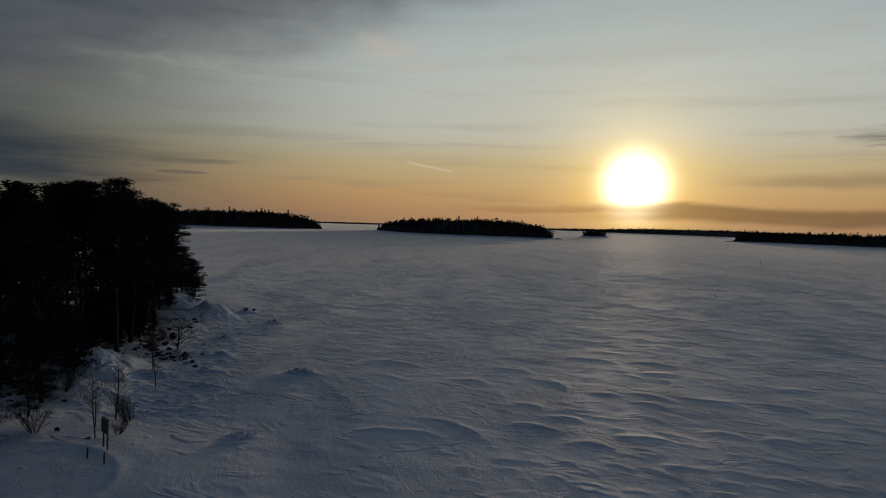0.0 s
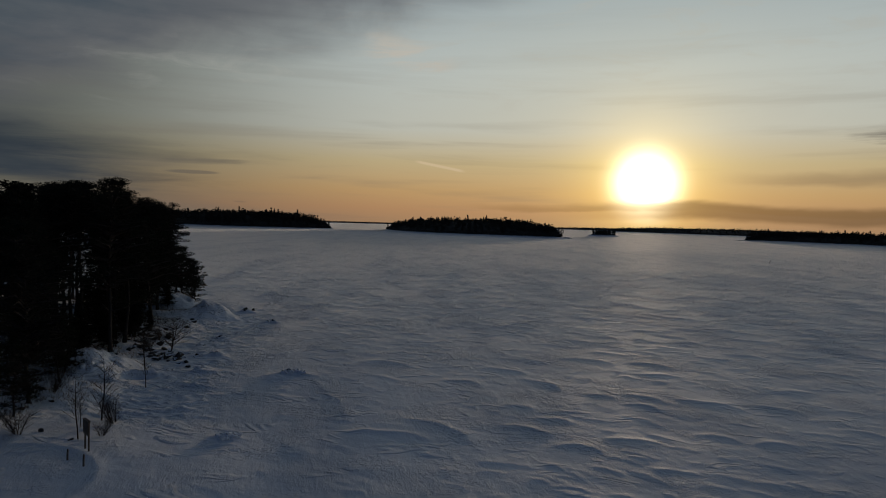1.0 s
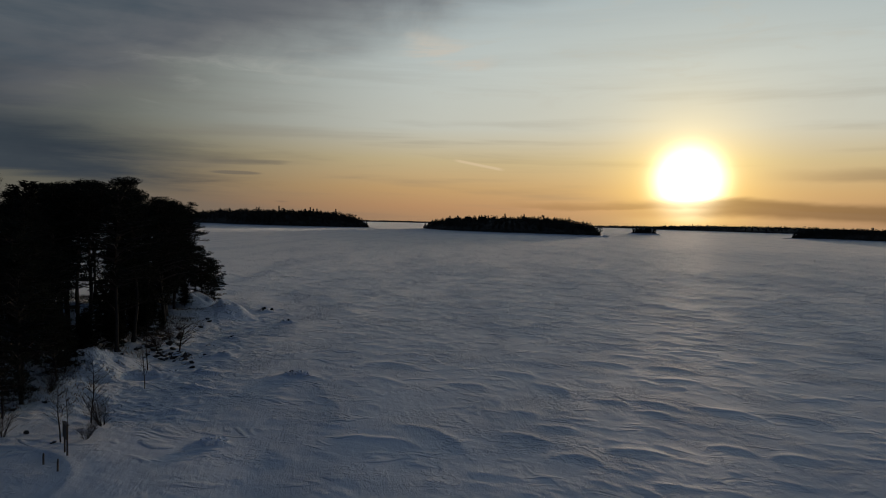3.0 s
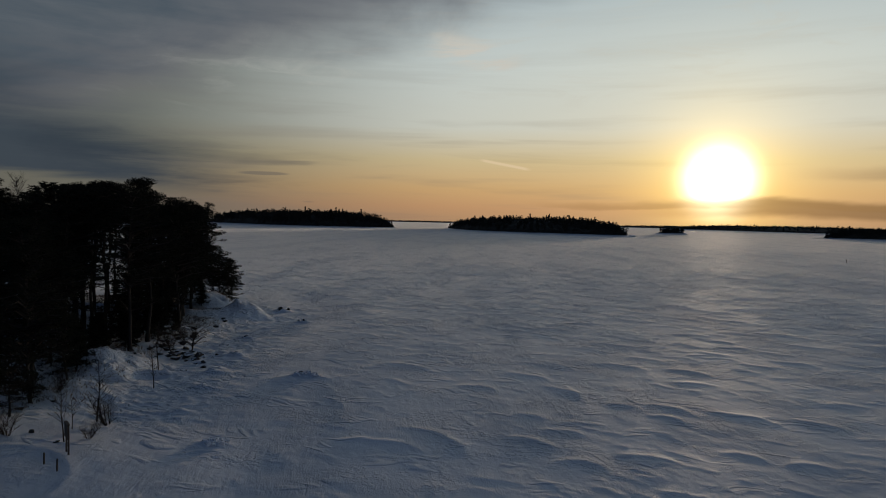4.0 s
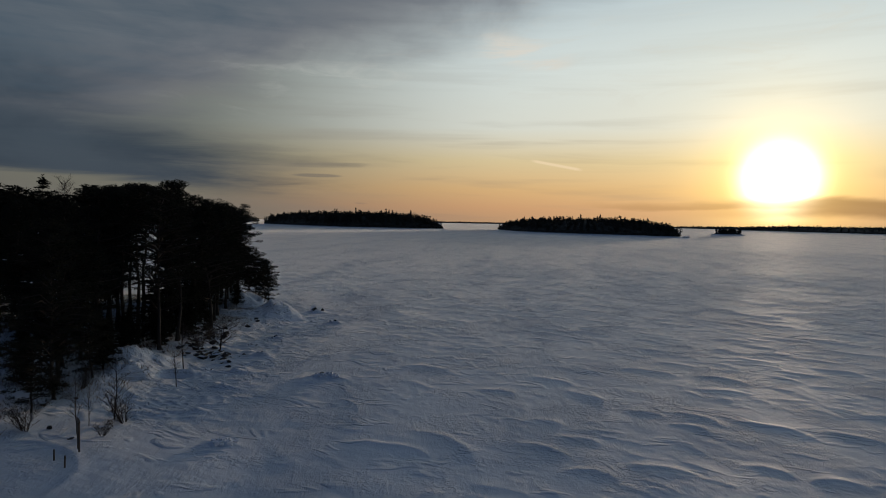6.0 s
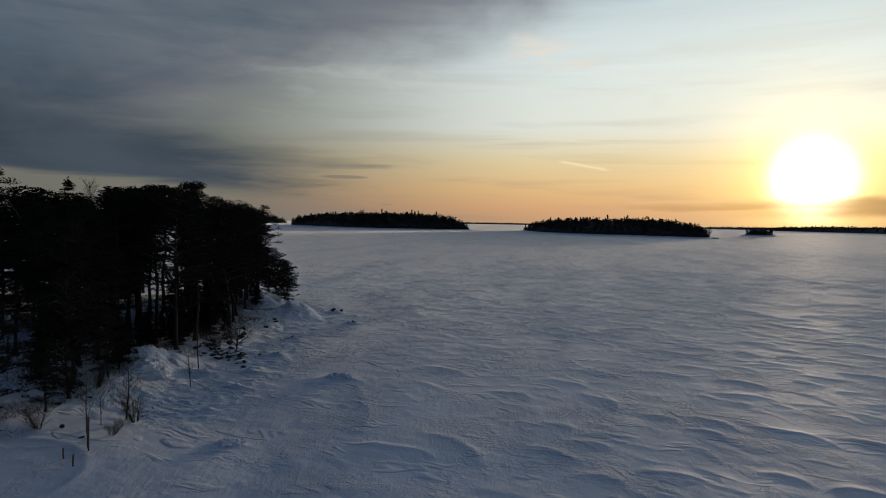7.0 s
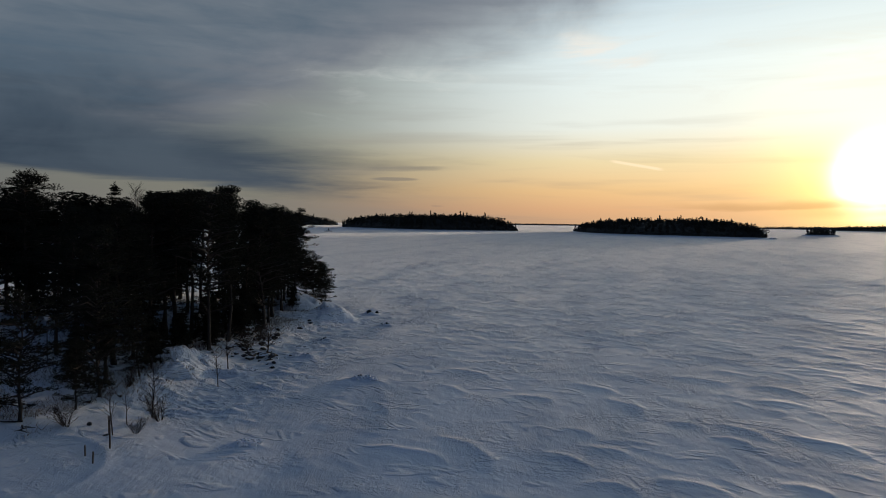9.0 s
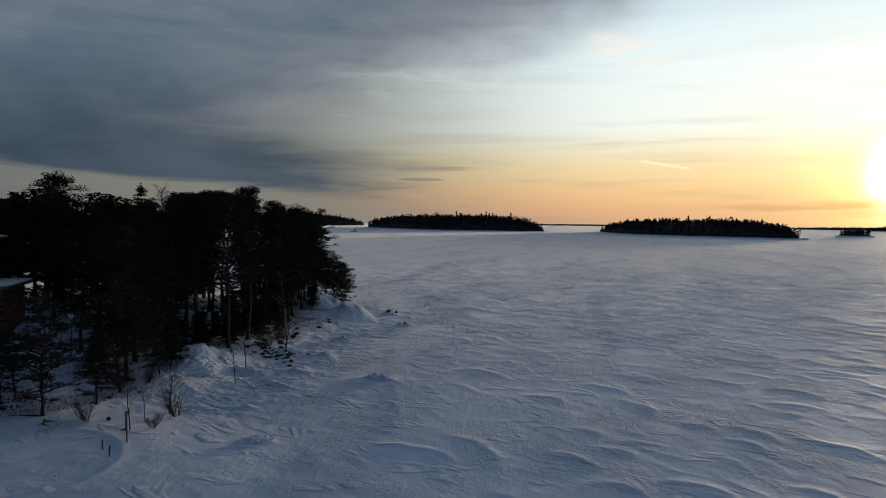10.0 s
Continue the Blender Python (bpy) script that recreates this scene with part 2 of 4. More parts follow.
def rock_look(n, bsdf, place):
    g = n.noise(place, 2.2, 8.0, 0.65)
    stone = n.ramp(g, [(0.3, (0.02, 0.019, 0.019)), (0.55, (0.045, 0.042, 0.04)), (0.75, (0.12, 0.11, 0.10))])
    sep = n.add("ShaderNodeSeparateXYZ")
    n.put(sep.inputs[0], n.add("ShaderNodeNewGeometry").outputs["Normal"])
    lying = n.step(n.math("MULTIPLY_ADD", g, 0.5, sep.outputs[2]), 1.12, 1.2)
    n.put(bsdf.inputs["Base Color"], n.mix(lying, stone, (0.62, 0.72, 0.84)))
    bsdf.inputs["Roughness"].default_value = 0.85
    bump(n, bsdf, n.noise(place, 7.0, 6.0, 0.7), 0.7, 0.08)


def bark_look(n, bsdf, place):
    plates = n.noise(stretched(n, place, 5.0, 5.0, 1.1), 1.6, 6.0, 0.65, 0.5)
    sep = n.add("ShaderNodeSeparateXYZ")
    n.put(sep.inputs[0], place)
    up = n.step(n.math("MULTIPLY_ADD", plates, 3.0, sep.outputs[2]), 6.5, 9.5)
    low = n.ramp(plates, [(0.3, (0.012, 0.010, 0.009)), (0.6, (0.03, 0.025, 0.022)), (0.8, (0.06, 0.05, 0.044))])
    top = n.ramp(plates, [(0.3, (0.035, 0.023, 0.017)), (0.7, (0.09, 0.055, 0.036))])
    n.put(bsdf.inputs["Base Color"], n.mix(up, low, top))
    bsdf.inputs["Roughness"].default_value = 0.9
    bump(n, bsdf, plates, 0.8, 0.03)


def needle_look(n, bsdf, place):
    rnd = n.add("ShaderNodeNewGeometry").outputs["Random Per Island"]
    big = n.noise(place, 0.9, 3.0)
    col = n.mix(rnd, (0.023, 0.023, 0.017), (0.034, 0.034, 0.024))
    n.put(bsdf.inputs["Base Color"], n.mix(n.math("MULTIPLY", big, 0.5), col, (0.029, 0.029, 0.021)))
    bsdf.inputs["Roughness"].default_value = 1.0
    bsdf.inputs["Specular IOR Level"].default_value = 0.03


def plain_look(a, b, scale, rough, relief=0.02, metal=0.0, sx=1.0, sz=1.0):
    def build(n, bsdf, place):
        g = n.noise(stretched(n, place, sx, sx, sz), scale, 6.0, 0.62)
        n.put(bsdf.inputs["Base Color"], n.ramp(g, [(0.3, a), (0.7, b)]))
        n.put(bsdf.inputs["Roughness"], n.math("MULTIPLY_ADD", g, 0.25, rough - 0.12))
        bsdf.inputs["Metallic"].default_value = metal
        bump(n, bsdf, g, 0.4, relief)
    return build


SNOW = material("wind_packed_snow", snow_look)
ROCK = material("granite", rock_look)
BARK = material("pine_bark", bark_look)
NEEDLE = material("pine_needles", needle_look)
TWIG = material("bare_twigs", plain_look((0.02, 0.014, 0.012), (0.06, 0.04, 0.031), 6.0, 0.8))
BIRCH = material("birch_bark", plain_look((0.16, 0.14, 0.12), (0.55, 0.52, 0.48), 3.0, 0.7, sx=2.0, sz=5.0))
REED = material("dry_grass", plain_look((0.12, 0.075, 0.04), (0.34, 0.23, 0.13), 5.0, 0.8))
DARKWOOD = material("weathered_wood", plain_look((0.045, 0.035, 0.03), (0.13, 0.10, 0.08), 3.0, 0.8, sx=4.0, sz=0.5))
REDWOOD = material("red_painted_boards", plain_look((0.075, 0.024, 0.018), (0.16, 0.05, 0.036), 2.0, 0.75, sx=3.0, sz=0.4))
WHITE = material("white_paint", plain_look((0.62, 0.62, 0.60), (0.80, 0.80, 0.78), 2.0, 0.5, 0.004))
STEEL = material("painted_steel", plain_look((0.06, 0.065, 0.07), (0.16, 0.165, 0.17), 8.0, 0.5, 0.003, 0.4))
ROOF = material("roof_sheet", plain_look((0.03, 0.03, 0.034), (0.08, 0.08, 0.085), 2.0, 0.55, 0.01))
FARWOOD = material("far_conifers", plain_look((0.016, 0.016, 0.012), (0.034, 0.033, 0.024), 0.3, 1.0, 0.0))
LOOSE = material("loose_snow", plain_look((0.76, 0.80, 0.86), (0.88, 0.89, 0.91), 4.0, 0.65, 0.05))


def glass_look(n, bsdf, place):
    bsdf.inputs["Base Color"].default_value = (0.03, 0.035, 0.045, 1)
    bsdf.inputs["Roughness"].default_value = 0.05
    bsdf.inputs["Specular IOR Level"].default_value = 0.8


GLASS = material("dark_window_glass", glass_look)


# ---- mesh helpers ----
class Geo:
    """Gathers vertices and faces of one mesh."""

    def __init__(self):
        self.v, self.f, self.count = [], [], 0

    def add(self, verts, faces):
        verts = np.asarray(verts, float).reshape(-1, 3)
        self.v.append(verts)
        off = self.count
        self.f.extend([tuple(i + off for i in f) for f in faces])
        self.count += len(verts)

    def tris(self, points):
        """points: (n, 3, 3)"""
        points = np.asarray(points, float)
        k = len(points)
        self.v.append(points.reshape(-1, 3))
        idx = np.arange(k * 3).reshape(-1, 3) + self.count
        self.f.extend(map(tuple, idx.tolist()))
        self.count += k * 3

    def tube(self, pts, radii, sides=6):
        pts = np.asarray(pts, float)
        d = np.gradient(pts, axis=0)
        d /= np.linalg.norm(d, axis=1)[:, None] + 1e-9
        ref = np.array([0.31, 0.95, 0.05]) if abs(d[0][2]) > 0.5 else np.array([0, 0, 1.0])
        rings = []
        for p, t, r in zip(pts, d, radii):
            u = np.cross(t, ref)
            u /= np.linalg.norm(u) + 1e-9
            w = np.cross(t, u)
            a = np.arange(sides) * 2 * math.pi / sides
            rings.append(p + r * (np.cos(a)[:, None] * u + np.sin(a)[:, None] * w))
        faces = []
        for i in range(len(pts) - 1):
            for k in range(sides):
                a, b = i * sides + k, i * sides + (k + 1) % sides
                faces.append((a, b, b + sides, a + sides))
        faces.append(tuple(range(sides))[::-1])
        faces.append(tuple((len(pts) - 1) * sides + k for k in range(sides)))
        self.add(np.concatenate(rings), faces)

    def box(self, x0, y0, z0, x1, y1, z1, m=None, bevel=0.0):
        b = min(bevel, (x1 - x0) / 3, (y1 - y0) / 3)
        ring = [(x0 + b, y0), (x1 - b, y0), (x1, y0 + b), (x1, y1 - b), (x1 - b, y1), (x0 + b, y1), (x0, y1 - b), (x0, y0 + b)] if b > 0 else [(x0, y0), (x1, y0), (x1, y1), (x0, y1)]
        k = len(ring)
        v = [(x, y, z0) for x, y in ring] + [(x, y, z1) for x, y in ring]
        if m is not None:
            v = [tuple(m @ Vector(p)) for p in v]
        f = [tuple(range(k))[::-1], tuple(range(k, 2 * k))] + [(i, (i + 1) % k, k + (i + 1) % k, k + i) for i in range(k)]
        self.add(v, f)

    def mesh(self, name, mat, smooth=False):
        me = bpy.data.meshes.new(name)
        me.from_pydata(np.concatenate(self.v).tolist() if self.v else [], [], self.f)
        me.materials.append(mat)
        if smooth:
            me.shade_smooth()
        me.update()
        return me


def part(name, geo, mat, parent, label="", smooth=False, at=None):
    ob = new(name, geo.mesh(name, mat, smooth))
    ob.parent = parent
    if at is not None:
        ob.matrix_basis = at
    if label:
        tagged(ob, label)
    return ob


def thing(name, m, label, category, group="", kind=""):
    ob = new(name)
    ob.matrix_basis = m
    ob.empty_display_size = 0.2
    return tagged(ob, label, category, group, kind)


# ---- noise and the shape of the land ----
def hash2(ix, iy, seed):
    h = (ix.astype(np.int64) * 374761393 + iy.astype(np.int64) * 668265263 + seed * 1442695041) & 0xFFFFFFFF
    h = ((h ^ (h >> 13)) * 1274126177) & 0xFFFFFFFF
    h = h ^ (h >> 16)
    return (h & 0xFFFF) / 32767.5 - 1.0


def vnoise(x, y, seed=0):
    ix, iy = np.floor(x), np.floor(y)
    fx, fy = x - ix, y - iy
    fx, fy = fx * fx * (3 - 2 * fx), fy * fy * (3 - 2 * fy)
    a, b = hash2(ix, iy, seed), hash2(ix + 1, iy, seed)
    c, d = hash2(ix, iy + 1, seed), hash2(ix + 1, iy + 1, seed)
    return (a * (1 - fx) + b * fx) * (1 - fy) + (c * (1 - fx) + d * fx) * fy


def fbm(x, y, seed=0, octaves=4):
    s, a, f = 0.0, 0.5, 1.0
    for i in range(octaves):
        s = s + a * vnoise(x * f + 17.3 * i, y * f - 9.1 * i, seed + i)
        a, f = a * 0.5, f * 2.03
    return s


def smooth(v, lo, hi):
    t = np.clip((v - lo) / (hi - lo), 0, 1)
    return t * t * (3 - 2 * t)


# the headland's shore, going round it
SHORE = np.array([(-52, 4), (-42, 16), (-33, 24), (-28.3, 28.8), (-26.6, 32.2), (-27.0, 37), (-27.8, 43), (-29.3, 48), (-31.0, 53), (-32.3, 60),
                  (-33.6, 68), (-33.4, 76), (-35.6, 84), (-41.5, 91), (-50, 96.5), (-62, 99), (-78, 97), (-92, 88), (-101, 70), (-112, 45), (-118, 10), (-90, -8)], float)


def shore_distance(x, y):
    """Metres inland (negative: out on the ice)."""
    d2 = np.full(x.shape, 1e12)
    inside = np.zeros(x.shape, bool)
    k = len(SHORE)
    for i in range(k):
        (ax, ay), (bx, by) = SHORE[i], SHORE[(i + 1) % k]
        ex, ey = bx - ax, by - ay
        t = np.clip(((x - ax) * ex + (y - ay) * ey) / (ex * ex + ey * ey), 0, 1)
        d2 = np.minimum(d2, (x - ax - t * ex) ** 2 + (y - ay - t * ey) ** 2)
        cross = (ay > y) != (by > y)
        xi = ax + (y - ay) / (by - ay + 1e-12) * ex
        inside ^= cross & (x < xi)
    return np.where(inside, 1, -1) * np.sqrt(d2)


# rounded rocks and drifts under the snow: x, y, height, radius along, radius across, turn
KNOLLS = [(-43.0, 81.0, 1.9, 4.6, 3.6, 20), (-36.0, 79.2, 1.7, 2.9, 2.3, 70), (-39.4, 75.4, 0.6, 2.6, 1.5, 30), (-38.6, 79.6, -0.5, 2.2, 0.7, 75), (-33.6, 48.6, 1.25, 2.9, 1.9, 60), (-31.9, 46.0, 0.7, 1.9, 1.2, 60), (-29.9, 47.6, -0.55, 1.2, 0.75, 50), (-31.0, 44.2, -0.35, 1.1, 0.6, 60), (-29.4, 49.3, 0.35, 1.6, 0.5, 40), (-47.5, 60.0, 1.6, 5.0, 3.5, 20), (-17.3, 31.4, 0.06, 0.8, 2.8, -4), (-18.3, 46.5, 0.06, 1.1, 4.2, 3), (-13.6, 33.6, 0.05, 0.9, 2.4, -12), (-22.0, 38.0, 0.07, 0.8, 3.2, -8),
          (-47.0, 66.0, 1.4, 6.0, 5.0, 0), (-55.0, 50.0, 1.2, 9.0, 7.0, 0),
          (-17.9, 34.9, 0.20, 0.9, 0.6, 0), (-18.3, 34.3, 0.12, 0.7, 1.2, 20), (-18.6, 51.8, 0.16, 1.2, 0.7, 20), (-19.6, 50.6, 0.13, 1.2, 1.6, 0), (-28.2, 78.6, 0.24, 1.1, 0.7, 0), (-30.2, 66.5, 0.18, 1.0, 0.7, 0), (-34.0, 86.5, 0.28, 1.3, 0.8, 0),
          (-27.4, 58.0, 0.28, 0.9, 0.6, 10), (-24.6, 46.5, 0.22, 0.8, 0.5, 0), (-26.0, 51.5, 0.25, 0.9, 0.5, 0), (-23.0, 40.5, 0.16, 0.9, 0.4, 0)]

GX0, GX1, GY0, GY1, CELL = -70.0, 230.0, 14.0, 420.0, 0.14


# the great wind ridges on the near ice: x, y, half length, turn
RIDGES = [(-8.8, 37.5, 3.1, -7), (-5.8, 39.2, 3.3, -36), (-0.5, 39.4, 1.9, -21), (2.2, 36.2, 1.6, -10), (-0.6, 44.6, 1.3, -18), (1.6, 41.5, 1.4, -14),
          (5.9, 48.4, 1.3, -18), (9.2, 48.4, 2.0, -36), (13.8, 47.2, 2.8, -30), (18.2, 46.4, 2.1, -33), (11.3, 39.1, 1.5, -18), (14.0, 38.1, 1.7, 8),
          (-0.7, 56.3, 2.4, -26), (2.3, 51.4, 2.9, -52), (7.3, 62.2, 2.9, -18), (13.0, 61.0, 2.6, -24), (-4.8, 51.6, 1.9, -10), (-11.5, 58.1, 2.9, -12),
          (24.0, 67.0, 2.7, -28), (17.2, 82.0, 2.6, 4), (21.8, 51.9, 1.6, -6), (8.3, 45.9, 1.4, -22)]


def drift_map():
    """Wind ridges: arcs with a short back towards the sun and a longer soft face on the other side."""
    rnd = random.Random(11)
    w, h = int((GX1 - GX0) / CELL), int((GY1 - GY0) / CELL)
    grid = np.zeros((h, w), np.float32)

    def ridge(cx, cy, half, tall, turn, bend, wave, back, face, far):
        reach = 1.5 * half + 1.5 + back + face
        c0, c1 = max(0, int((cx - reach - GX0) / CELL)), min(w, int((cx + reach - GX0) / CELL))
        r0, r1 = max(0, int((cy - reach - GY0) / CELL)), min(h, int((cy + reach - GY0) / CELL))
        if c1 <= c0 or r1 <= r0:
            return
        phase = rnd.uniform(0, 6)
        X, Y = np.meshgrid(GX0 + (np.arange(c0, c1) + 0.5) * CELL - cx, GY0 + (np.arange(r0, r1) + 0.5) * CELL - cy)
        a = X * math.cos(turn) + Y * math.sin(turn)
        s = X * math.sin(turn) - Y * math.cos(turn) - bend * a * a * np.where(a > 0, 1.2, 0.6) + wave * np.sin(a * 1.7 / far + phase)
        q = np.clip(s / face, 0, 1)
        prof = np.where(s < 0, np.exp(-(s / back) ** 2), 0.5 * np.exp(-(s / (0.5 * back)) ** 2) + 0.5 * (1 - q) ** 2 * (1 + 2 * q))
        z = tall * np.clip(1 - (a / half) ** 2, 0, 1) ** 0.8 * prof
        grid[r0:r1, c0:c1] = np.maximum(grid[r0:r1, c0:c1], z)
    for cx, cy, half, turn in RIDGES:
        ridge(cx, cy, half, 0.055 + 0.008 * half, radians(turn), 0.42 / half, rnd.uniform(0.05, 0.14), 0.42, rnd.uniform(0.7, 1.0), 1.0)
    for i in range(68000):
        cx, cy = rnd.uniform(GX0, GX1), rnd.uniform(GY0, GY1)
        clump = float(vnoise(np.array(cx * 0.07), np.array(cy * 0.10), 5))
        open_ice = float(smooth(np.array(cy + 0.35 * cx), 42, 92))
        big = rnd.random() < 0.08 + 0.2 * open_ice
        if rnd.random() > ((0.16 if big else 0.36) + 0.45 * open_ice) * (1 + 0.8 * clump):
            continue
        far = 1 + max(0.0, cy - 70) / 170
        if rnd.random() > far ** -1.5:
            continue
        inland = float(shore_distance(np.array(cx), np.array(cy)))
        if inland > -4 or (inland > -13 and rnd.random() < 0.7):
            continue
        if cy < 90 and min(math.hypot(cx - k[0], cy - k[1]) - k[2] for k in RIDGES) < 0.6:
            continue
        half = (rnd.uniform(1.5, 3.2) if big else rnd.uniform(0.4, 1.4)) * far
        tall = (rnd.uniform(0.045, 0.07) if big else rnd.uniform(0.022, 0.04)) * far
        turn = radians(-25 + rnd.gauss(0, 11))
        bend = rnd.uniform(0.12, 0.42) / (0.3 + 0.7 * half) * (1 if rnd.random() < 0.9 else -0.6)
        ridge(cx, cy, half, tall, turn, bend, rnd.uniform(0.05, 0.22) * far, rnd.uniform(0.3, 0.45) * (1.0 if big else 0.7) * far,
              rnd.uniform(0.5, 0.9) * (1.0 if big else 0.6) * far, far)
    return grid


DRIFTS = drift_map()


def drift_height(x, y):
    fx = np.clip((x - GX0) / CELL - 0.5, 0, DRIFTS.shape[1] - 1.001)
    fy = np.clip((y - GY0) / CELL - 0.5, 0, DRIFTS.shape[0] - 1.001)
    ix, iy = fx.astype(int), fy.astype(int)
    tx, ty = fx - ix, fy - iy
    v = (DRIFTS[iy, ix] * (1 - tx) + DRIFTS[iy, ix + 1] * tx) * (1 - ty) + (DRIFTS[iy + 1, ix] * (1 - tx) + DRIFTS[iy + 1, ix + 1] * tx) * ty
    edge = smooth(x, GX0, GX0 + 8) * (1 - smooth(x, GX1 - 20, GX1)) * smooth(y, GY0, GY0 + 3) * (1 - smooth(y, GY1 - 40, GY1))
    return v * edge


def land_height(x, y):
    """Height of the snow over the ice at any place."""
    x, y = np.asarray(x, float), np.asarray(y, float)
    d = shore_distance(x, y) + 0.9 * fbm(x * 0.25, y * 0.25, 31, 3)
    z = 0.55 * smooth(d, -1.5, 3.5) + 0.075 * np.clip(d, 0, 24) + 0.35 * smooth(d, -1, 5) * fbm(x * 0.16, y * 0.16, 3, 4)
    for kx, ky, kh, ra, rb, turn in KNOLLS:
        c, s = math.cos(radians(turn)), math.sin(radians(turn))
        u, v = ((x - kx) * c + (y - ky) * s) / ra, ((y - ky) * c - (x - kx) * s) / rb
        r = u * u + v * v
        z = z + kh * np.exp(-np.minimum(r * r * 0.7 + r * 0.5, 40)) * (1 + (0.55 if ra > 2 else 0.9) * fbm(x * (0.9 if ra > 2 else 2.6), y * (0.9 if ra > 2 else 2.6), 41, 4))
    # a smooth snow terrace with a sharp rim at the headland's near end
    r = np.hypot(x + 27.1, y - 25.5)
    shelf = 1 - smooth(r, 5.8, 15.0)
    z = np.maximum(z, (0.5 + 0.05 * np.exp(-((r - 6.0) / 0.3) ** 2)) * shelf + z * (1 - shelf))
    # rubble of broken ice under snow along the shore
    rough = smooth(d, -10, -2) * (1 - smooth(d, 3, 8)) * smooth(y, 33, 40)
    z = z + rough * (0.26 * np.abs(fbm(x * 0.75 + 0.3 * y, y * 1.1, 8, 5)) + 0.16 * np.abs(fbm(x * 1.7, y * 2.2, 9, 3)))
    near = np.exp(-np.hypot(x, y) / 250)
    z = z + 0.05 * fbm(x * 0.12, y * 0.2, 21, 3) * near + 0.03 * near * fbm(x * 0.9 + 0.2 * y, y * 0.9, 22, 4)
    return z + drift_height(x, y) * (1 - smooth(d, -5, -1))


def ground_at(x, y):
    return float(land_height(np.array([x]), np.array([y]))[0])


def build_ground():
    inner = np.array([0.5, 3, 6, 9, 12, 15, 18, 20, 22, 24])
    fine = np.concatenate([26 * np.exp(np.arange(0, math.log(200 / 26), 0.003)), 200 * np.exp(np.arange(0, math.log(420 / 200), 0.0055))])
    outer = 424 * np.exp(np.arange(0, math.log(4950 / 424), 0.04))
    radius = np.concatenate([inner, fine, outer, [4960.0]])
    bearing = np.concatenate([np.arange(-58, 37, 0.16), np.arange(37, 302, 4.0)])
    bearing = np.radians(bearing)
    R, B = np.meshgrid(radius, bearing, indexing="ij")
    X, Y = R * np.sin(B), R * np.cos(B) - 4
    Z = land_height(X, Y)
    nr, nb = R.shape
    verts = np.stack([X, Y, Z], -1).reshape(-1, 3)
    i, k = np.meshgrid(np.arange(nr - 1), np.arange(nb), indexing="ij")
    k2 = (k + 1) % nb
    quads = np.stack([i * nb + k, (i + 1) * nb + k, (i + 1) * nb + k2, i * nb + k2], -1).reshape(-1, 4)
    me = bpy.data.meshes.new("ground")
    me.vertices.add(len(verts) + 1)
    me.vertices.foreach_set("co", np.append(verts.ravel(), (0, -4, 0)))
    hub = np.stack([np.arange(nb), (np.arange(nb) + 1) % nb, np.full(nb, len(verts))], -1)
    loops = np.concatenate([quads.ravel(), hub.ravel()])
    me.loops.add(len(loops))
    me.loops.foreach_set("vertex_index", loops)
    me.polygons.add(len(quads) + nb)
    me.polygons.foreach_set("loop_start", np.concatenate([np.arange(len(quads)) * 4, len(quads) * 4 + np.arange(nb) * 3]))
    me.update(calc_edges=True)
    me.validate()
    me.materials.append(SNOW)
    me.shade_smooth()
    tagged(new("ground", me), "frozen bay under wind-packed rippled snow with a snowy headland", "snow", kind="structure")


build_ground()


# ---- trees ----
def tufts(geo, rnd, centre, rad, flat, count, size):
    """A pad of needle tufts: small pointed leaves round a flattened ball, thicker on top."""
    v = rnd.normal(size=(count, 3))
    v /= np.linalg.norm(v, axis=1)[:, None]
    r = rnd.uniform(0.35, 1.0, count) ** 0.6
    p = v * r[:, None] * np.array([rad, rad, rad * flat])
    p[:, 2] = np.where(p[:, 2] < 0, p[:, 2] * 0.55, p[:, 2])
    p += centre
    d = v * np.array([1, 1, 0.35]) + rnd.normal(size=(count, 3)) * np.array([0.55, 0.55, 0.3]) + np.array([0, 0, 0.12])
    d /= np.linalg.norm(d, axis=1)[:, None]
    side = np.cross(d, rnd.normal(size=(count, 3)))
    side /= np.linalg.norm(side, axis=1)[:, None] + 1e-9
    s = size * rnd.uniform(0.6, 1.3, count)[:, None]
    geo.tris(np.stack([p - side * s * 0.24, p + side * s * 0.24, p + d * s], 1))


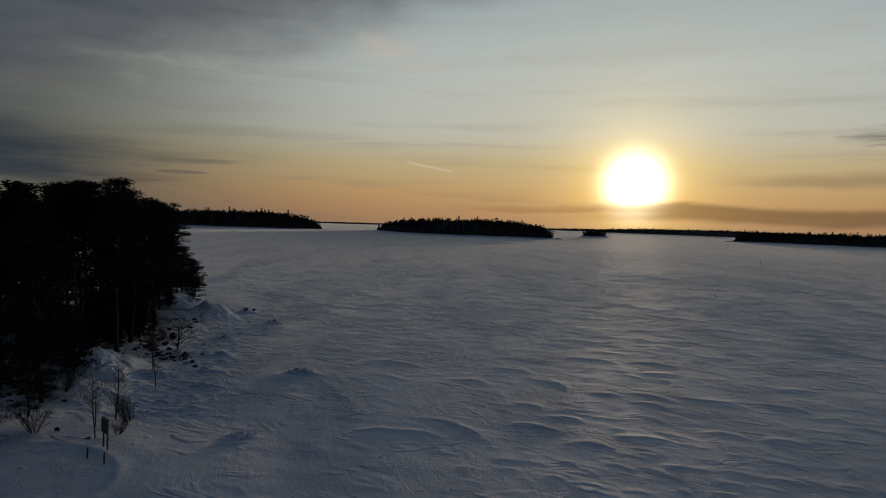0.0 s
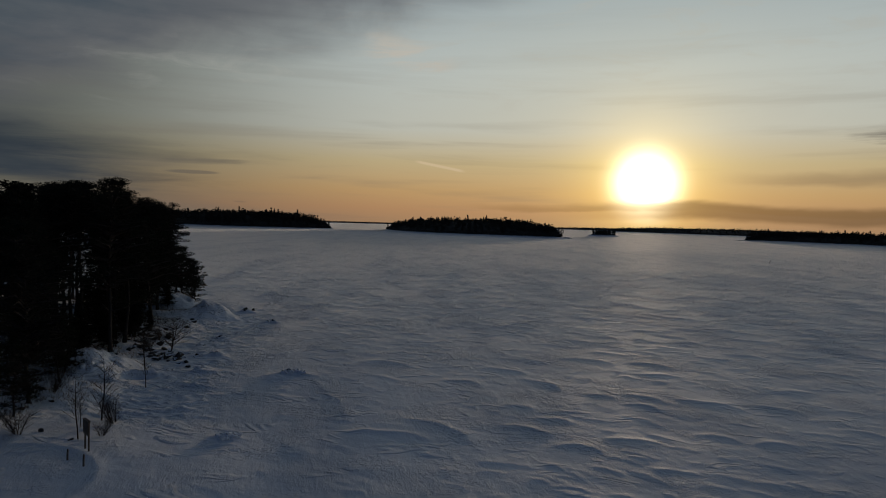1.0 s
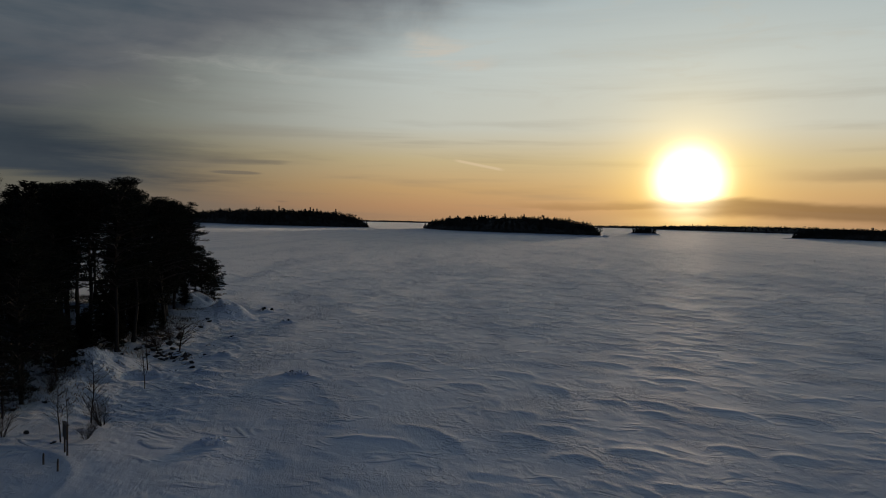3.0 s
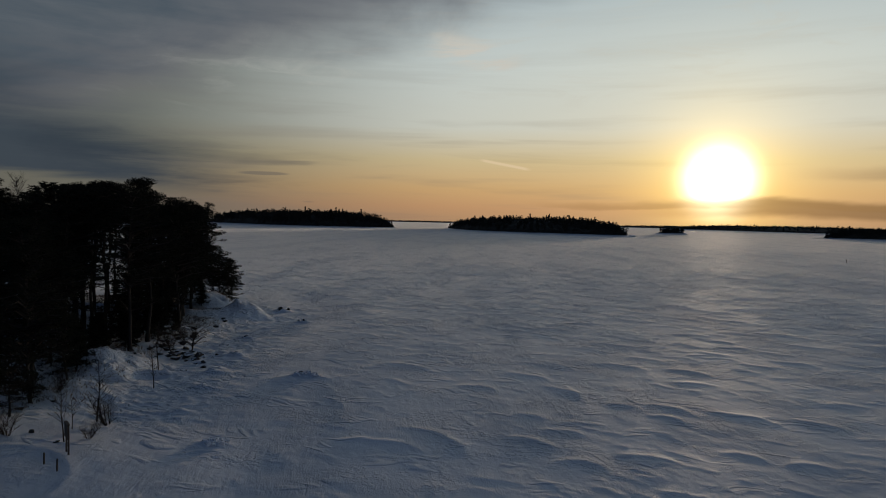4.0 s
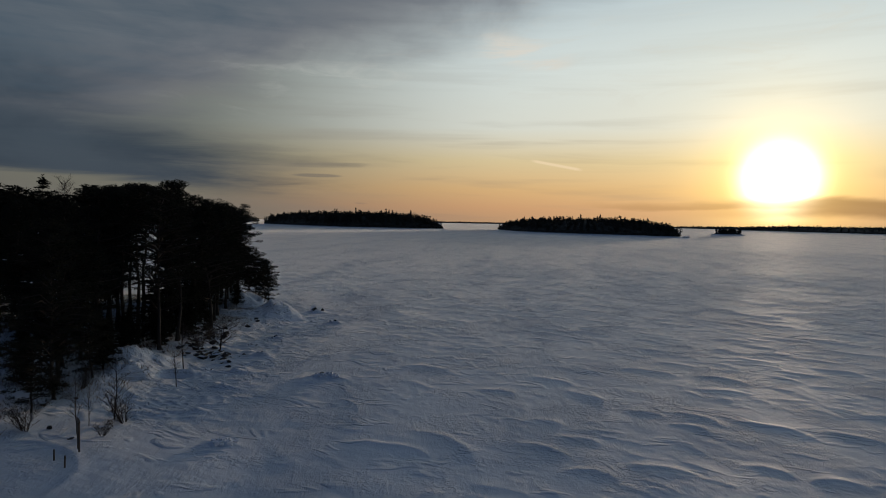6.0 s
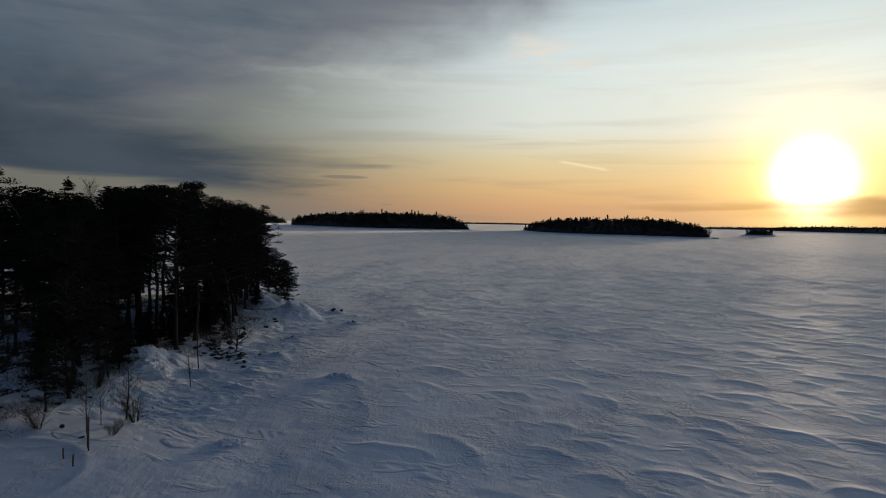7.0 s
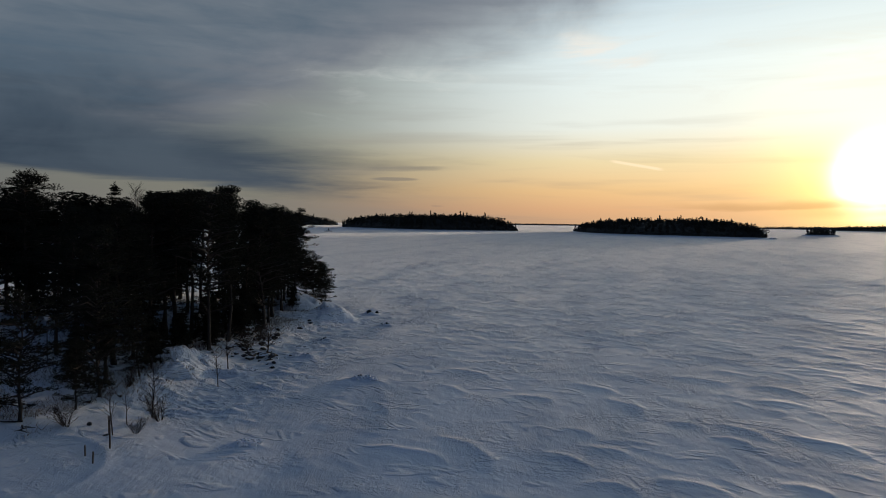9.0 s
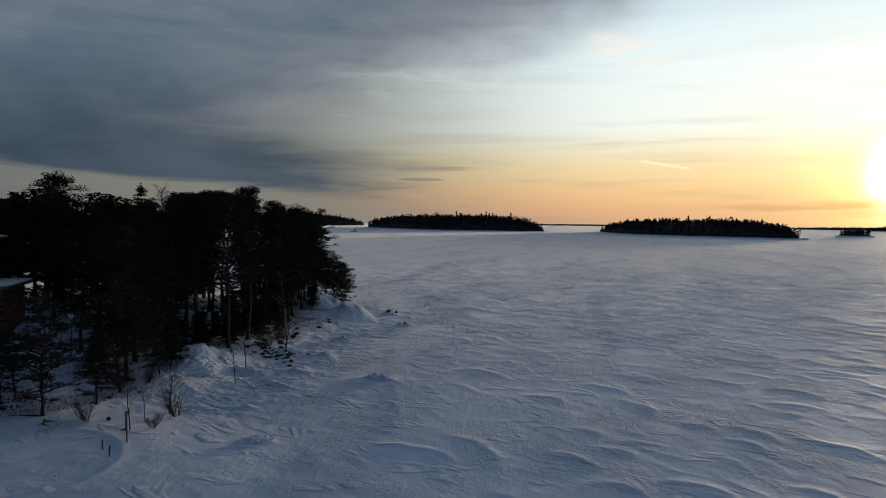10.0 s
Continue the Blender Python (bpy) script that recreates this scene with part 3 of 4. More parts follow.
def pine(seed, height=15.0, bare=0.45, spread=2.6, lean=0.02, pads=115, leaves=116, size=0.175):
    """Scots pine: bare lower trunk, irregular flat-topped crown of needle pads on crooked limbs."""
    rnd = np.random.default_rng(seed)
    root = thing("pine_tree", Matrix.Identity(4), "tall Scots pine with a dark irregular crown, standing in snow", "tree", "pines on the headland")
    k = 9
    hs = np.linspace(-0.4, height * 0.97, k)
    bend = np.cumsum(rnd.normal(0, 0.10, (k, 2)), 0) + np.outer(np.linspace(0, 1, k), rnd.normal(0, lean * height, 2))
    stem = np.column_stack([bend[:, 0] - bend[0, 0], bend[:, 1] - bend[0, 1], hs])
    r0 = 0.0105 * height + 0.03
    rad = r0 * (1 - hs / height * 0.85)
    rad[0] *= 1.35
    g = Geo()
    g.tube(stem, rad, 8)
    part("trunk", g, BARK, root, smooth=True)
    limbs, crown, snow = Geo(), Geo(), Geo()
    for i in range(pads):
        f = bare + (1 - bare) * rnd.uniform(0, 1) ** 0.8
        if rnd.uniform() < 0.06:
            f = bare * rnd.uniform(0.6, 1.0)
        g0 = (f - bare) / (1 - bare)
        width = 1.25 * spread * (0.45 + 0.55 * min(1, max(0, g0) / 0.3)) * (1 - max(0, g0 - 0.35) / 0.66) ** 0.36
        out = 1.3 * width * rnd.uniform(0.1, 1.0) ** 0.7 * (0.7 + 0.5 * math.sin(3 * f + seed))
        a = rnd.uniform(0, 2 * math.pi)
        out = min(out * (1 + 0.35 * math.sin(a * 2 + seed)), 0.95 * spread)
        zz = f * height
        base = np.array([np.interp(zz - out * 0.25, hs, stem[:, 0]), np.interp(zz - out * 0.25, hs, stem[:, 1]), max(0.5, zz - out * 0.25)])
        end = np.array([np.interp(zz, hs, stem[:, 0]) + out * math.cos(a), np.interp(zz, hs, stem[:, 1]) + out * math.sin(a), zz + rnd.uniform(-0.3, 0.3)])
        mid = (base + end) / 2 + np.array([0, 0, rnd.uniform(-0.1, 0.25) * out]) + rnd.normal(0, 0.12, 3)
        lr = 0.02 + 0.018 * out
        limbs.tube([base, mid, end], [lr * 1.3, lr, lr * 0.4], 3)
        pr = rnd.uniform(0.42, 0.95) * (0.7 + 0.12 * spread) * (1 - 0.42 * max(0, g0) ** 2)
        tufts(crown, rnd, end, pr * 1.0, 0.34 + 0.4 * max(0, g0) ** 3, int(leaves * pr / 0.7), size)
        if out > 1.0:
            tufts(crown, rnd, mid + (0, 0, 0.1), pr * 0.95, 0.32, int(leaves * 0.55), size)
        if rnd.uniform() < 0.012:
            b = end + np.array([0, 0, pr * 0.22])
            q = [b + np.array([math.cos(t) * pr * 0.34 * rnd.uniform(0.6, 1.2), math.sin(t) * pr * 0.34 * rnd.uniform(0.6, 1.2), 0]) for t in np.arange(7) * 0.9]
            snow.add(q + [b + np.array([0, 0, 0.09]), b - np.array([0, 0, 0.05])], [(j, (j + 1) % 7, 7) for j in range(7)] + [((j + 1) % 7, j, 8) for j in range(7)])
    tagged(part("branchwork", limbs, TWIG, root), kind="stuff")
    part("crown", crown, NEEDLE, root, "dark green needle crown")
    if snow.count:
        tagged(part("branch_snow", snow, LOOSE, root, "small pads of snow on the branches"), kind="stuff")
    return root


def spruce(seed, height=6.0, spread=1.5, leaves=26, name="young_pine", label="young bushy pine with branches down to the snow"):
    rnd = np.random.default_rng(seed)
    root = thing(name, Matrix.Identity(4), label, "tree", "young trees on the headland")
    g = Geo()
    hs = np.linspace(-0.3, height, 6)
    stem = np.column_stack([rnd.normal(0, 0.04, 6), rnd.normal(0, 0.04, 6), hs])
    g.tube(stem, 0.016 * height * (1 - hs / height * 0.93), 7)
    part("trunk", g, BARK, root, smooth=True)
    limbs, crown = Geo(), Geo()
    z = height * 0.16
    lift = 1.0 if height > 10 else 0.0
    rise = 0.28 * lift - 0.08
    while z < height * 0.98:
        f = z / height
        for j in range(rnd.integers(4, 7)):
            a = rnd.uniform(0, 2 * math.pi)
            out = spread * (1.05 - f) ** 0.8 * rnd.uniform(0.55, 1.1)
            end = np.array([math.cos(a) * out, math.sin(a) * out, z + rise * out + rnd.uniform(-0.25, 0.25) * lift])
            limbs.tube([(0, 0, z), end * np.array([0.5, 0.5, 1]) + (0, 0, 0.05 * out), end], [0.035, 0.022, 0.008], 3)
            for t in np.linspace(0.35, 1.0, max(2, int(out / 0.35))):
                tufts(crown, rnd, np.array([end[0] * t, end[1] * t, z + (end[2] - z) * t]), 0.32 + 0.13 * out, 0.24, leaves, 0.22)
        z += min(height * rnd.uniform(0.05, 0.085), rnd.uniform(0.4, 0.6))
    tufts(crown, rnd, np.array([0, 0, height * 0.97]), 0.25, 1.6, leaves, 0.24)
    tagged(part("branchwork", limbs, TWIG, root), kind="stuff")
    part("crown", crown, NEEDLE, root, "dark green needle crown")
    return root


def twiggy(name, seed, height, stems, spread, label, category, mat, branches=14, group="", thick=0.011, reach=1.0, low=0.25, along=0.75):
    """Bare shrub or birch: stems that fork into ever thinner twigs."""
    rnd = np.random.default_rng(seed)
    root = thing(name, Matrix.Identity(4), label, category, group)
    trunks, twigs = Geo(), Geo()

    def grow(geo, p, d, length, r, depth):
        pts, rr = [p], [r]
        for i in range(4):
            d = d + rnd.normal(0, 0.10, 3) + np.array([0, 0, 0.05])
            d /= np.linalg.norm(d)
            p = p + d * length / 4
            pts.append(p)
            rr.append(r * (1 - 0.2 * (i + 1)))
        geo.tube(pts, rr, 5 if depth == 0 else 3)
        if depth < 2:
            for j in range(branches if depth == 0 else 4):
                t = rnd.uniform(low if depth == 0 else 0.2, 1.0)
                q = pts[0] + (pts[-1] - pts[0]) * t
                seg = min(3, int(t * 4))
                q = pts[seg] + (pts[seg + 1] - pts[seg]) * (t * 4 - seg)
                a = rnd.uniform(0, 2 * math.pi)
                nd = d * along + np.array([math.cos(a), math.sin(a), 0.25]) * rnd.uniform(0.5, 1.0)
                nd /= np.linalg.norm(nd)
                grow(twigs, q, nd, length * (reach if depth == 0 else 1.6) * rnd.uniform(0.2, 0.42) * (1.15 - 0.5 * t), max(r * (0.55 if depth else 0.26), 0.005), depth + 1)
    for s in range(stems):
        a = rnd.uniform(0, 2 * math.pi)
        d = np.array([math.cos(a) * spread, math.sin(a) * spread, 1.0])
        d /= np.linalg.norm(d)
        grow(trunks, np.array([math.cos(a) * 0.08 * (stems > 1), math.sin(a) * 0.08 * (stems > 1), -0.2]), d, height * rnd.uniform(0.75, 1.05), thick * height + 0.006, 0)
    tagged(part("wood" if stems > 1 else "trunk", trunks, mat, root), kind="stuff" if stems > 1 else "")
    tagged(part("twig_spray", twigs, TWIG, root, "thin bare brown twigs"), kind="stuff")
    return root


def place_trees():
    rnd = random.Random(4)
    kinds = [pine(101, 15.5, 0.40, 3.9), pine(102, 14.5, 0.34, 3.7), pine(103, 15.0, 0.46, 3.4), pine(104, 13.5, 0.28, 3.6), pine(105, 14.0, 0.24, 3.2, pads=105),
             pine(106, 10.5, 0.12, 3.2, 0.05, 105), pine(107, 9.0, 0.22, 2.4, 0.03, 80), pine(108, 14.5, 0.30, 3.2, 0.02, 95, 30, size=0.46), pine(109, 14.0, 0.24, 3.0, 0.02, 95, 30, size=0.46), pine(110, 15.0, 0.6, 3.2, 0.02, 85)]
    tall = [15.5, 14.5, 15.0, 13.5, 14.0, 10.5, 9.0, 14.5, 14.0, 15.0]
    small = [spruce(201, 5.0, 1.5), spruce(202, 3.4, 1.2), spruce(203, 7.0, 1.7)]
    used = set()

    def put(ob, x, y, scale, turn, wide=1.0):
        m = pose(x, y, ground_at(x, y), 0, 0, turn) @ Matrix.Diagonal((scale * wide, scale * wide, scale, 1))
        if ob.name not in used:
            used.add(ob.name)
            ob.matrix_basis = m
            return ob
        return copy_thing(ob, m)
    peak = [max(v.co.z for c in ob.children for v in c.data.vertices) for ob in kinds]

    def d_in(x, y):
        return float(shore_distance(np.array(x), np.array(y)))

    def pine_at(k, x, y, h, turn):
        """The wood's top is level: no pine but the few named ones overtops it."""
        s = h / tall[k]
        roof = 12.7 + math.hypot(x - 5, y - 2) * (0.036 + 0.005 * math.sin(3 * x + 2 * y) + 0.003 * float(smooth(np.array(y), 66, 80)) + 0.001 * float(smooth(np.array(-x), 47, 56)))
        s = min(s, (roof - ground_at(x, y)) / peak[k])
        put(kinds[k], x, y, s, turn, 1.14 if d_in(x, y) > 8 and y < 80 else 1.0)
    spots = []
    # trees that stand out at the forest's edge: x, y, kind, height
    known = [(-30.9, 31.4, 6, 7.4), (-30.5, 34.9, 6, 5.4), (-35.3, 33.1, 6, 5.0), (-31.6, 37.9, 5, 8.0), (-33.2, 40.0, 3, 11.0), (-32.4, 42.4, 6, 6.0),
             (-34.9, 53.6, 0, 14.2), (-35.6, 57.3, 2, 13.8), (-39.8, 62.7, 0, 15.0), (-38.9, 50.5, 1, 14.2), (-37.3, 47.0, 3, 13.4), (-52.5, 50.0, 3, 15.2), (-38.7, 43.0, 2, 14.2), (-36.9, 44.6, 1, 13.4), (-40.8, 55.0, 2, 14.6), (-37.0, 62.0, 3, 12.8), 
             (-37.4, 66.0, 1, 13.8), (-39.0, 69.5, 3, 13.6), (-40.4, 72.5, 1, 13.4), (-41.2, 75.8, 0, 13.0), (-42.6, 78.6, 3, 12.4), (-43.2, 82.5, 4, 11.4), (-42.6, 84.5, 5, 9.0), (-41.2, 86.4, 6, 7.6), (-43.6, 87.8, 5, 9.2), (-42.2, 89.2, 6, 6.8), (-45.5, 75.5, 1, 13.4), (-46.0, 79.8, 0, 12.9),
             (-47.5, 90.0, 5, 10.0), (-48.8, 86.0, 3, 11.4), (-43.0, 67.5, 2, 14.2), (-42.5, 58.0, 1, 13.8), (-38.0, 59.8, 3, 12.4), (-39.6, 57.2, 9, 14.8), (-37.9, 52.8, 9, 14.2)]
    for i in range(15):
        y = 45.5 + 2.75 * i
        known.append((-42.4 - rnd.uniform(0, 2.6) - 0.02 * (y - 40), y + rnd.uniform(-0.8, 0.8), rnd.choice([0, 1, 2, 3]), rnd.uniform(13.0, 14.4) - 1.6 * float(smooth(np.array(y), 70, 86))))

    def glade(x, y):
        """A lane through the wood where the crowns sit high."""
        return -36.4 < math.degrees(math.atan2(x, y - 0.2)) < -33.7 and y > 48
    for x, y, k, h in known:
        spots.append((x, y))
        k = 9 if glade(x, y) and k < 5 else k
        if (x, y) in ((-39.8, 62.7), (-52.5, 50.0)):
            tip, kind = (16.5, 9) if y > 55 else (20.6, 3)
            put(kinds[kind], x, y, (tip - ground_at(x, y)) / peak[kind], rnd.uniform(0, 360))
        else:
            pine_at(k, x, y, h + (1.5 if 64 < y < 81 else 0), rnd.uniform(0, 360))
    tries = 0
    while len(spots) < 130 and tries < 6000:
        tries += 1
        x, y = rnd.uniform(-96, -32), rnd.uniform(8, 97)
        d = float(shore_distance(np.array(x), np.array(y)))
        if d < 5.5 or d > 36 or (y < 34 and x > -50) or (y < 52 and x > -36.5) or min(math.hypot(x - a, y - b) for a, b in spots) < 2.7:
            continue
        if -56 < x < -41 and 36 < y < 49.5:
            continue
        if math.degrees(math.atan2(x - 5.4, y - 2.4)) < -48.2 and math.hypot(x - 5.4, y - 2.4) < 72:
            continue
        spots.append((x, y))
        k = rnd.choice([0, 1, 1, 2, 3, 3, 4]) if x > -52 else rnd.choice([7, 8])
        k = 9 if glade(x, y) else k
        h = rnd.uniform(12.6, 15.2) - 2.2 * float(smooth(np.array(y), 76, 95)) + (0.8 if x < -48 else 0.0)
        pine_at(k, x, y, h, rnd.uniform(0, 360))
    for x, y, k, s in [(-36.5, 55.5, 0, 0.7), (-35.8, 59.5, 1, 1.0), (-37.0, 57.5, 0, 0.8), (-37.5, 61.0, 1, 1.1), (-36.3, 63.5, 0, 0.7), (-38.5, 65.0, 0, 0.8), (-36.8, 52.2, 1, 1.0), (-38.5, 58.5, 1, 1.2), (-39.5, 67.5, 1, 1.0), (-41.0, 78.0, 1, 0.8), (-35.6, 55.0, 1, 0.7), (-36.6, 49.6, 0, 0.8), (-35.4, 46.8, 0, 0.9),
                       (-33.4, 30.0, 0, 0.9), (-35.0, 39.0, 0, 0.8), (-33.6, 45.0, 1, 1.0), (-37.2, 31.5, 2, 0.9), (-36.9, 51.9, 1, 0.9), (-38.4, 56.2, 0, 0.8), (-39.5, 60.5, 2, 0.8), (-41.0, 47.0, 2, 1.0), 
                       (-43.0, 64.0, 0, 1.1), (-41.6, 69.0, 1, 1.0), (-45.5, 57.0, 2, 1.0), (-44.0, 50.0, 2, 0.9), (-40.5, 35.5, 2, 0.9), (-38.0, 42.0, 0, 1.0), (-46.0, 72.0, 2, 1.0), (-47.0, 80.0, 0, 1.1)]:
        put(small[k], x, y, s, rnd.uniform(0, 360))
    tries = 0
    grown = 0
    while grown < 30 and tries < 4000:
        tries += 1
        x, y = rnd.uniform(-66, -31), rnd.uniform(30, 92)
        d = float(shore_distance(np.array(x), np.array(y)))
        if d < 9.0 or (d > 24) or y < 48 or (y < 50 and x > -33.5) or (math.degrees(math.atan2(x - 5.4, y - 2.4)) < -50.5 and x > -50) or (glade(x, y) and d > 9):
            continue
        grown += 1
        put(small[rnd.choice([0, 2, 2])], x, y, rnd.uniform(0.7, 1.2), rnd.uniform(0, 360))
    birch = [twiggy("birch_tree", 301, 15.2, 1, 0.03, "bare silver birch rising over the pines", "tree", BIRCH, 90, "birches", 0.006, 0.42, 0.35, 0.55),
             twiggy("birch_tree", 302, 14.4, 1, 0.04, "bare silver birch rising over the pines", "tree", BIRCH, 100, "birches", 0.006, 0.5, 0.4, 0.55)]
    put(birch[0], -54.5, 60.8, (17.6 - ground_at(-54.5, 60.8)) / 15.2, 0)
    put(birch[1], -67.8, 82.1, (18.0 - ground_at(-67.8, 82.1)) / 14.4, 90)
    conifer = spruce(204, 14.2, 2.6, 26, "spruce_tree", "pointed spruce standing among the pines")
    put(conifer, -66.9, 75.6, (17.9 - ground_at(-66.9, 75.6)) / 14.4, 0)
    alder = twiggy("bare_alder", 303, 3.6, 2, 0.42, "leaning bare alder with spreading branches on the rocky shore", "tree", TWIG, 30, "alders", 0.02, 2.3, 0.3, 0.15)
    put(alder, -31.6, 57.6, 1.0, 250)
    put(alder, -32.6, 56.6, 0.72, 130)
    sap = twiggy("bare_sapling", 304, 3.4, 1, 0.05, "slender leafless sapling at the snowy shore", "tree", TWIG, 26, "saplings on the shore", 0.012, 0.8, 0.3, 0.45)
    put(sap, -29.8, 49.4, 1.15, 0)
    put(sap, -27.8, 45.4, 0.75, 80)
    put(sap, -25.3, 32.6, 0.85, 40)
    put(sap, -26.6, 35.0, 0.55, 130)
    put(sap, -26.4, 36.9, 1.0, 200)
    bush = twiggy("bare_bush", 305, 1.9, 9, 0.7, "leafless reddish-brown bush in the snow", "bush", TWIG, 22, "bushes on the shore", 0.010, 1.2, 0.15, 0.45)
    put(bush, -25.3, 36.5, 1.15, 0)
    put(bush, -28.6, 32.6, 0.85, 70)
    put(bush, -24.5, 33.5, 0.55, 140)
    put(bush, -31.5, 40.2, 0.7, 200)
    put(bush, -34.2, 61.6, 0.8, 10)
    put(bush, -33.5, 58.0, 0.6, 60)


place_trees()


# ---- far shores ----
def outline(points, seed, per=9):
    """A smooth closed shore through the given corners, a little ragged."""
    p = np.array(points, float)
    k = len(p)
    out = []
    for i in range(k):
        a, b, c, d = p[i - 1], p[i], p[(i + 1) % k], p[(i + 2) % k]
        for t in np.arange(per) / per:
            out.append(0.5 * (2 * b + (c - a) * t + (2 * a - 5 * b + 4 * c - d) * t * t + (3 * b - a - 3 * c + d) * t ** 3))
    out = np.array(out)
    mid = out.mean(0)
    n = np.arange(len(out))
    return mid + (out - mid) * (1 + 0.012 * np.sin(n * 1.7 + seed) + 0.012 * np.sin(n * 0.77 + 2 * seed))[:, None]


def far_island(name, points, rise, trees, tall, seed, label, spiky=0.3, bare=0.0, edge=0.95, wood="far_woods", mass=0.55):
    """A snowy island with a dark wood on it."""
    ring = outline(points, seed)
    centre = ring.mean(0)
    rnd = np.random.default_rng(seed)
    g = Geo()
    verts, faces, k = [], [], len(ring)
    levels = [(1.04, -0.6), (1.0, 0.3), (0.97, 0.9), (0.9, 1.6), (0.7, 0.62 * rise + 1), (0.4, 0.9 * rise + 1), (0.1, rise + 1)]
    for f, z in levels:
        for p in ring:
            q = centre + (p - centre) * f
            verts.append((q[0], q[1], z + rnd.uniform(-0.15, 0.15) * (1 if z > 0.5 else 0)))
    for i in range(len(levels) - 1):
        for j in range(k):
            a, b = i * k + j, i * k + (j + 1) % k
            faces.append((a, b, b + k, a + k))
    faces.append(tuple((len(levels) - 1) * k + j for j in range(k)))
    g.add(verts, faces)
    island = new(name, g.mesh(name, SNOW, True))
    tagged(island, label, "island", kind="structure")
    w = Geo()

    def ground(f):
        return np.interp(f, [0.1, 0.4, 0.7, 0.9, 1.0], [rise + 1, 0.9 * rise + 1, 0.62 * rise + 1, 1.6, 0.3])
    # the closed lower canopy, lumpy on top
    around = np.linspace(0, k, 5 * k, endpoint=False)
    loop = np.column_stack([np.interp(around, np.arange(k + 1), np.append(ring[:, i], ring[0, i])) for i in (0, 1)]) - centre
    step_m = np.linalg.norm(loop - np.roll(loop, 1, 0), axis=1).mean()
    run = np.arange(5 * k) * step_m / tall
    nverts, nfaces = [], []
    rows = [(1.0, 0.0), (0.995, 0.40), (0.985, 0.54), (0.955, 0.70), (0.9, 0.82), (0.82, 0.92), (0.72, 1.0), (0.6, 1.0), (0.48, 1.0), (0.35, 1.0), (0.2, 1.0), (0.08, 1.0)]
    for i, (f, share) in enumerate(rows):
        fray = 1 + 0.014 * vnoise(run * 1.3, np.full(5 * k, 3.0 * i), seed + 40) + rnd.uniform(-0.004, 0.004, 5 * k)
        lump = 1 + 0.34 * vnoise(run * 1.1, np.full(5 * k, 5.3 * i), seed + 50) + 0.12 * rnd.uniform(-1, 1, 5 * k)
        q = centre + loop * (f * edge * fray)[:, None]
        nverts.append(np.column_stack([q, ground(f * edge) - 0.4 + tall * mass * share * lump]))
    for i in range(len(rows) - 1):
        for j in range(5 * k):
            a, b = i * 5 * k + j, i * 5 * k + (j + 1) % (5 * k)
            nfaces.append((a, b, b + 5 * k, a + 5 * k))
    w.add(np.concatenate(nverts).tolist(), nfaces)
    for i in range(trees):
        a, f = rnd.uniform(0, 2 * math.pi), rnd.uniform(0, 1) ** 0.4 * edge
        p = centre + (ring[int(a / (2 * math.pi) * k) % k] - centre) * f
        z = ground(f) - 0.3
        h = tall * (rnd.uniform(0.62, 1.0) + (rnd.uniform(0, 0.3) if rnd.uniform() < 0.15 else 0)) * (1 if f < edge * 0.95 else 0.85)
        base = np.array([p[0], p[1], z])
        w.tube([base, base + (0, 0, h * 0.7)], [0.22, 0.12], 3)
        is_spruce = rnd.uniform() < spiky
        m = 84
        if is_spruce:
            h *= 1.12
            t = rnd.uniform(0.04, 1.0, m)
            rr = (1.02 - t) * h * 0.17 * rnd.uniform(0.6, 1.15, m)
        else:
            t = rnd.uniform(0.03 if not bare else 0.4, 1.0, m)
            rr = np.sqrt(np.clip(1 - ((t - 0.55) / 0.56) ** 2, 0.02, 1)) * h * 0.21 * rnd.uniform(0.4, 1.1, m)
        an = rnd.uniform(0, 2 * math.pi, m)
        q = base + np.column_stack([np.cos(an) * rr, np.sin(an) * rr, t * h])
        size = (h * 0.09 if not bare else h * 0.10) * rnd.uniform(0.7, 1.3, m)[:, None]
        d = rnd.normal(size=(m, 3)) + np.array([0, 0, 0.4])
        d /= np.linalg.norm(d, axis=1)[:, None]
        e = np.cross(d, rnd.normal(size=(m, 3)))
        e /= np.linalg.norm(e, axis=1)[:, None]
        w.tris(np.stack([q - e * size * 0.6, q + e * size * 0.6, q + d * size], 1))
        if is_spruce:
            top = base + (0, 0, h)
            w.tris([[top + (0, 0, h * 0.03), top + (-0.7, 0, -h * 0.16), top + (0.7, 0.1, -h * 0.16)]])
    ob = new(wood, w.mesh(wood, FARWOOD))
    tagged(ob, "dark dense conifer wood covering a distant snowy shore", "forest", kind="stuff")
    return island


far_island("island_middle", [(102, 745), (60, 758), (-15, 806), (-90, 900), (-125, 1010), (-140, 1100), (-60, 1150), (50, 1060), (95, 940), (100, 830)],
           9, 1300, 11.5, 3, "low wooded island in the frozen bay", 0.25)
far_island("island_west", [(-215, 1005), (-270, 985), (-352, 985), (-450, 1050), (-600, 1200), (-645, 1280), (-600, 1330), (-420, 1230), (-300, 1120), (-226, 1050)],
           11, 1500, 15.0, 5, "wooded island beyond the frozen bay", 0.4)
far_island("shore_far_west", [(-885, 1720), (-930, 1600), (-970, 1545), (-1150, 1500), (-1500, 1550), (-1500, 1900), (-1150, 1950), (-960, 1850)],
           17, 900, 16.0, 6, "wooded shore across the ice", 0.35)
far_island("islet", [(176, 1040), (187, 1030), (200, 1028), (212, 1031), (222, 1040), (212, 1050), (198, 1053), (184, 1049)],
           0.5, 60, 8.5, 7, "tiny snowy islet with thin trees", 0.0, 1.0, 0.8, "islet_trees", 0.3)
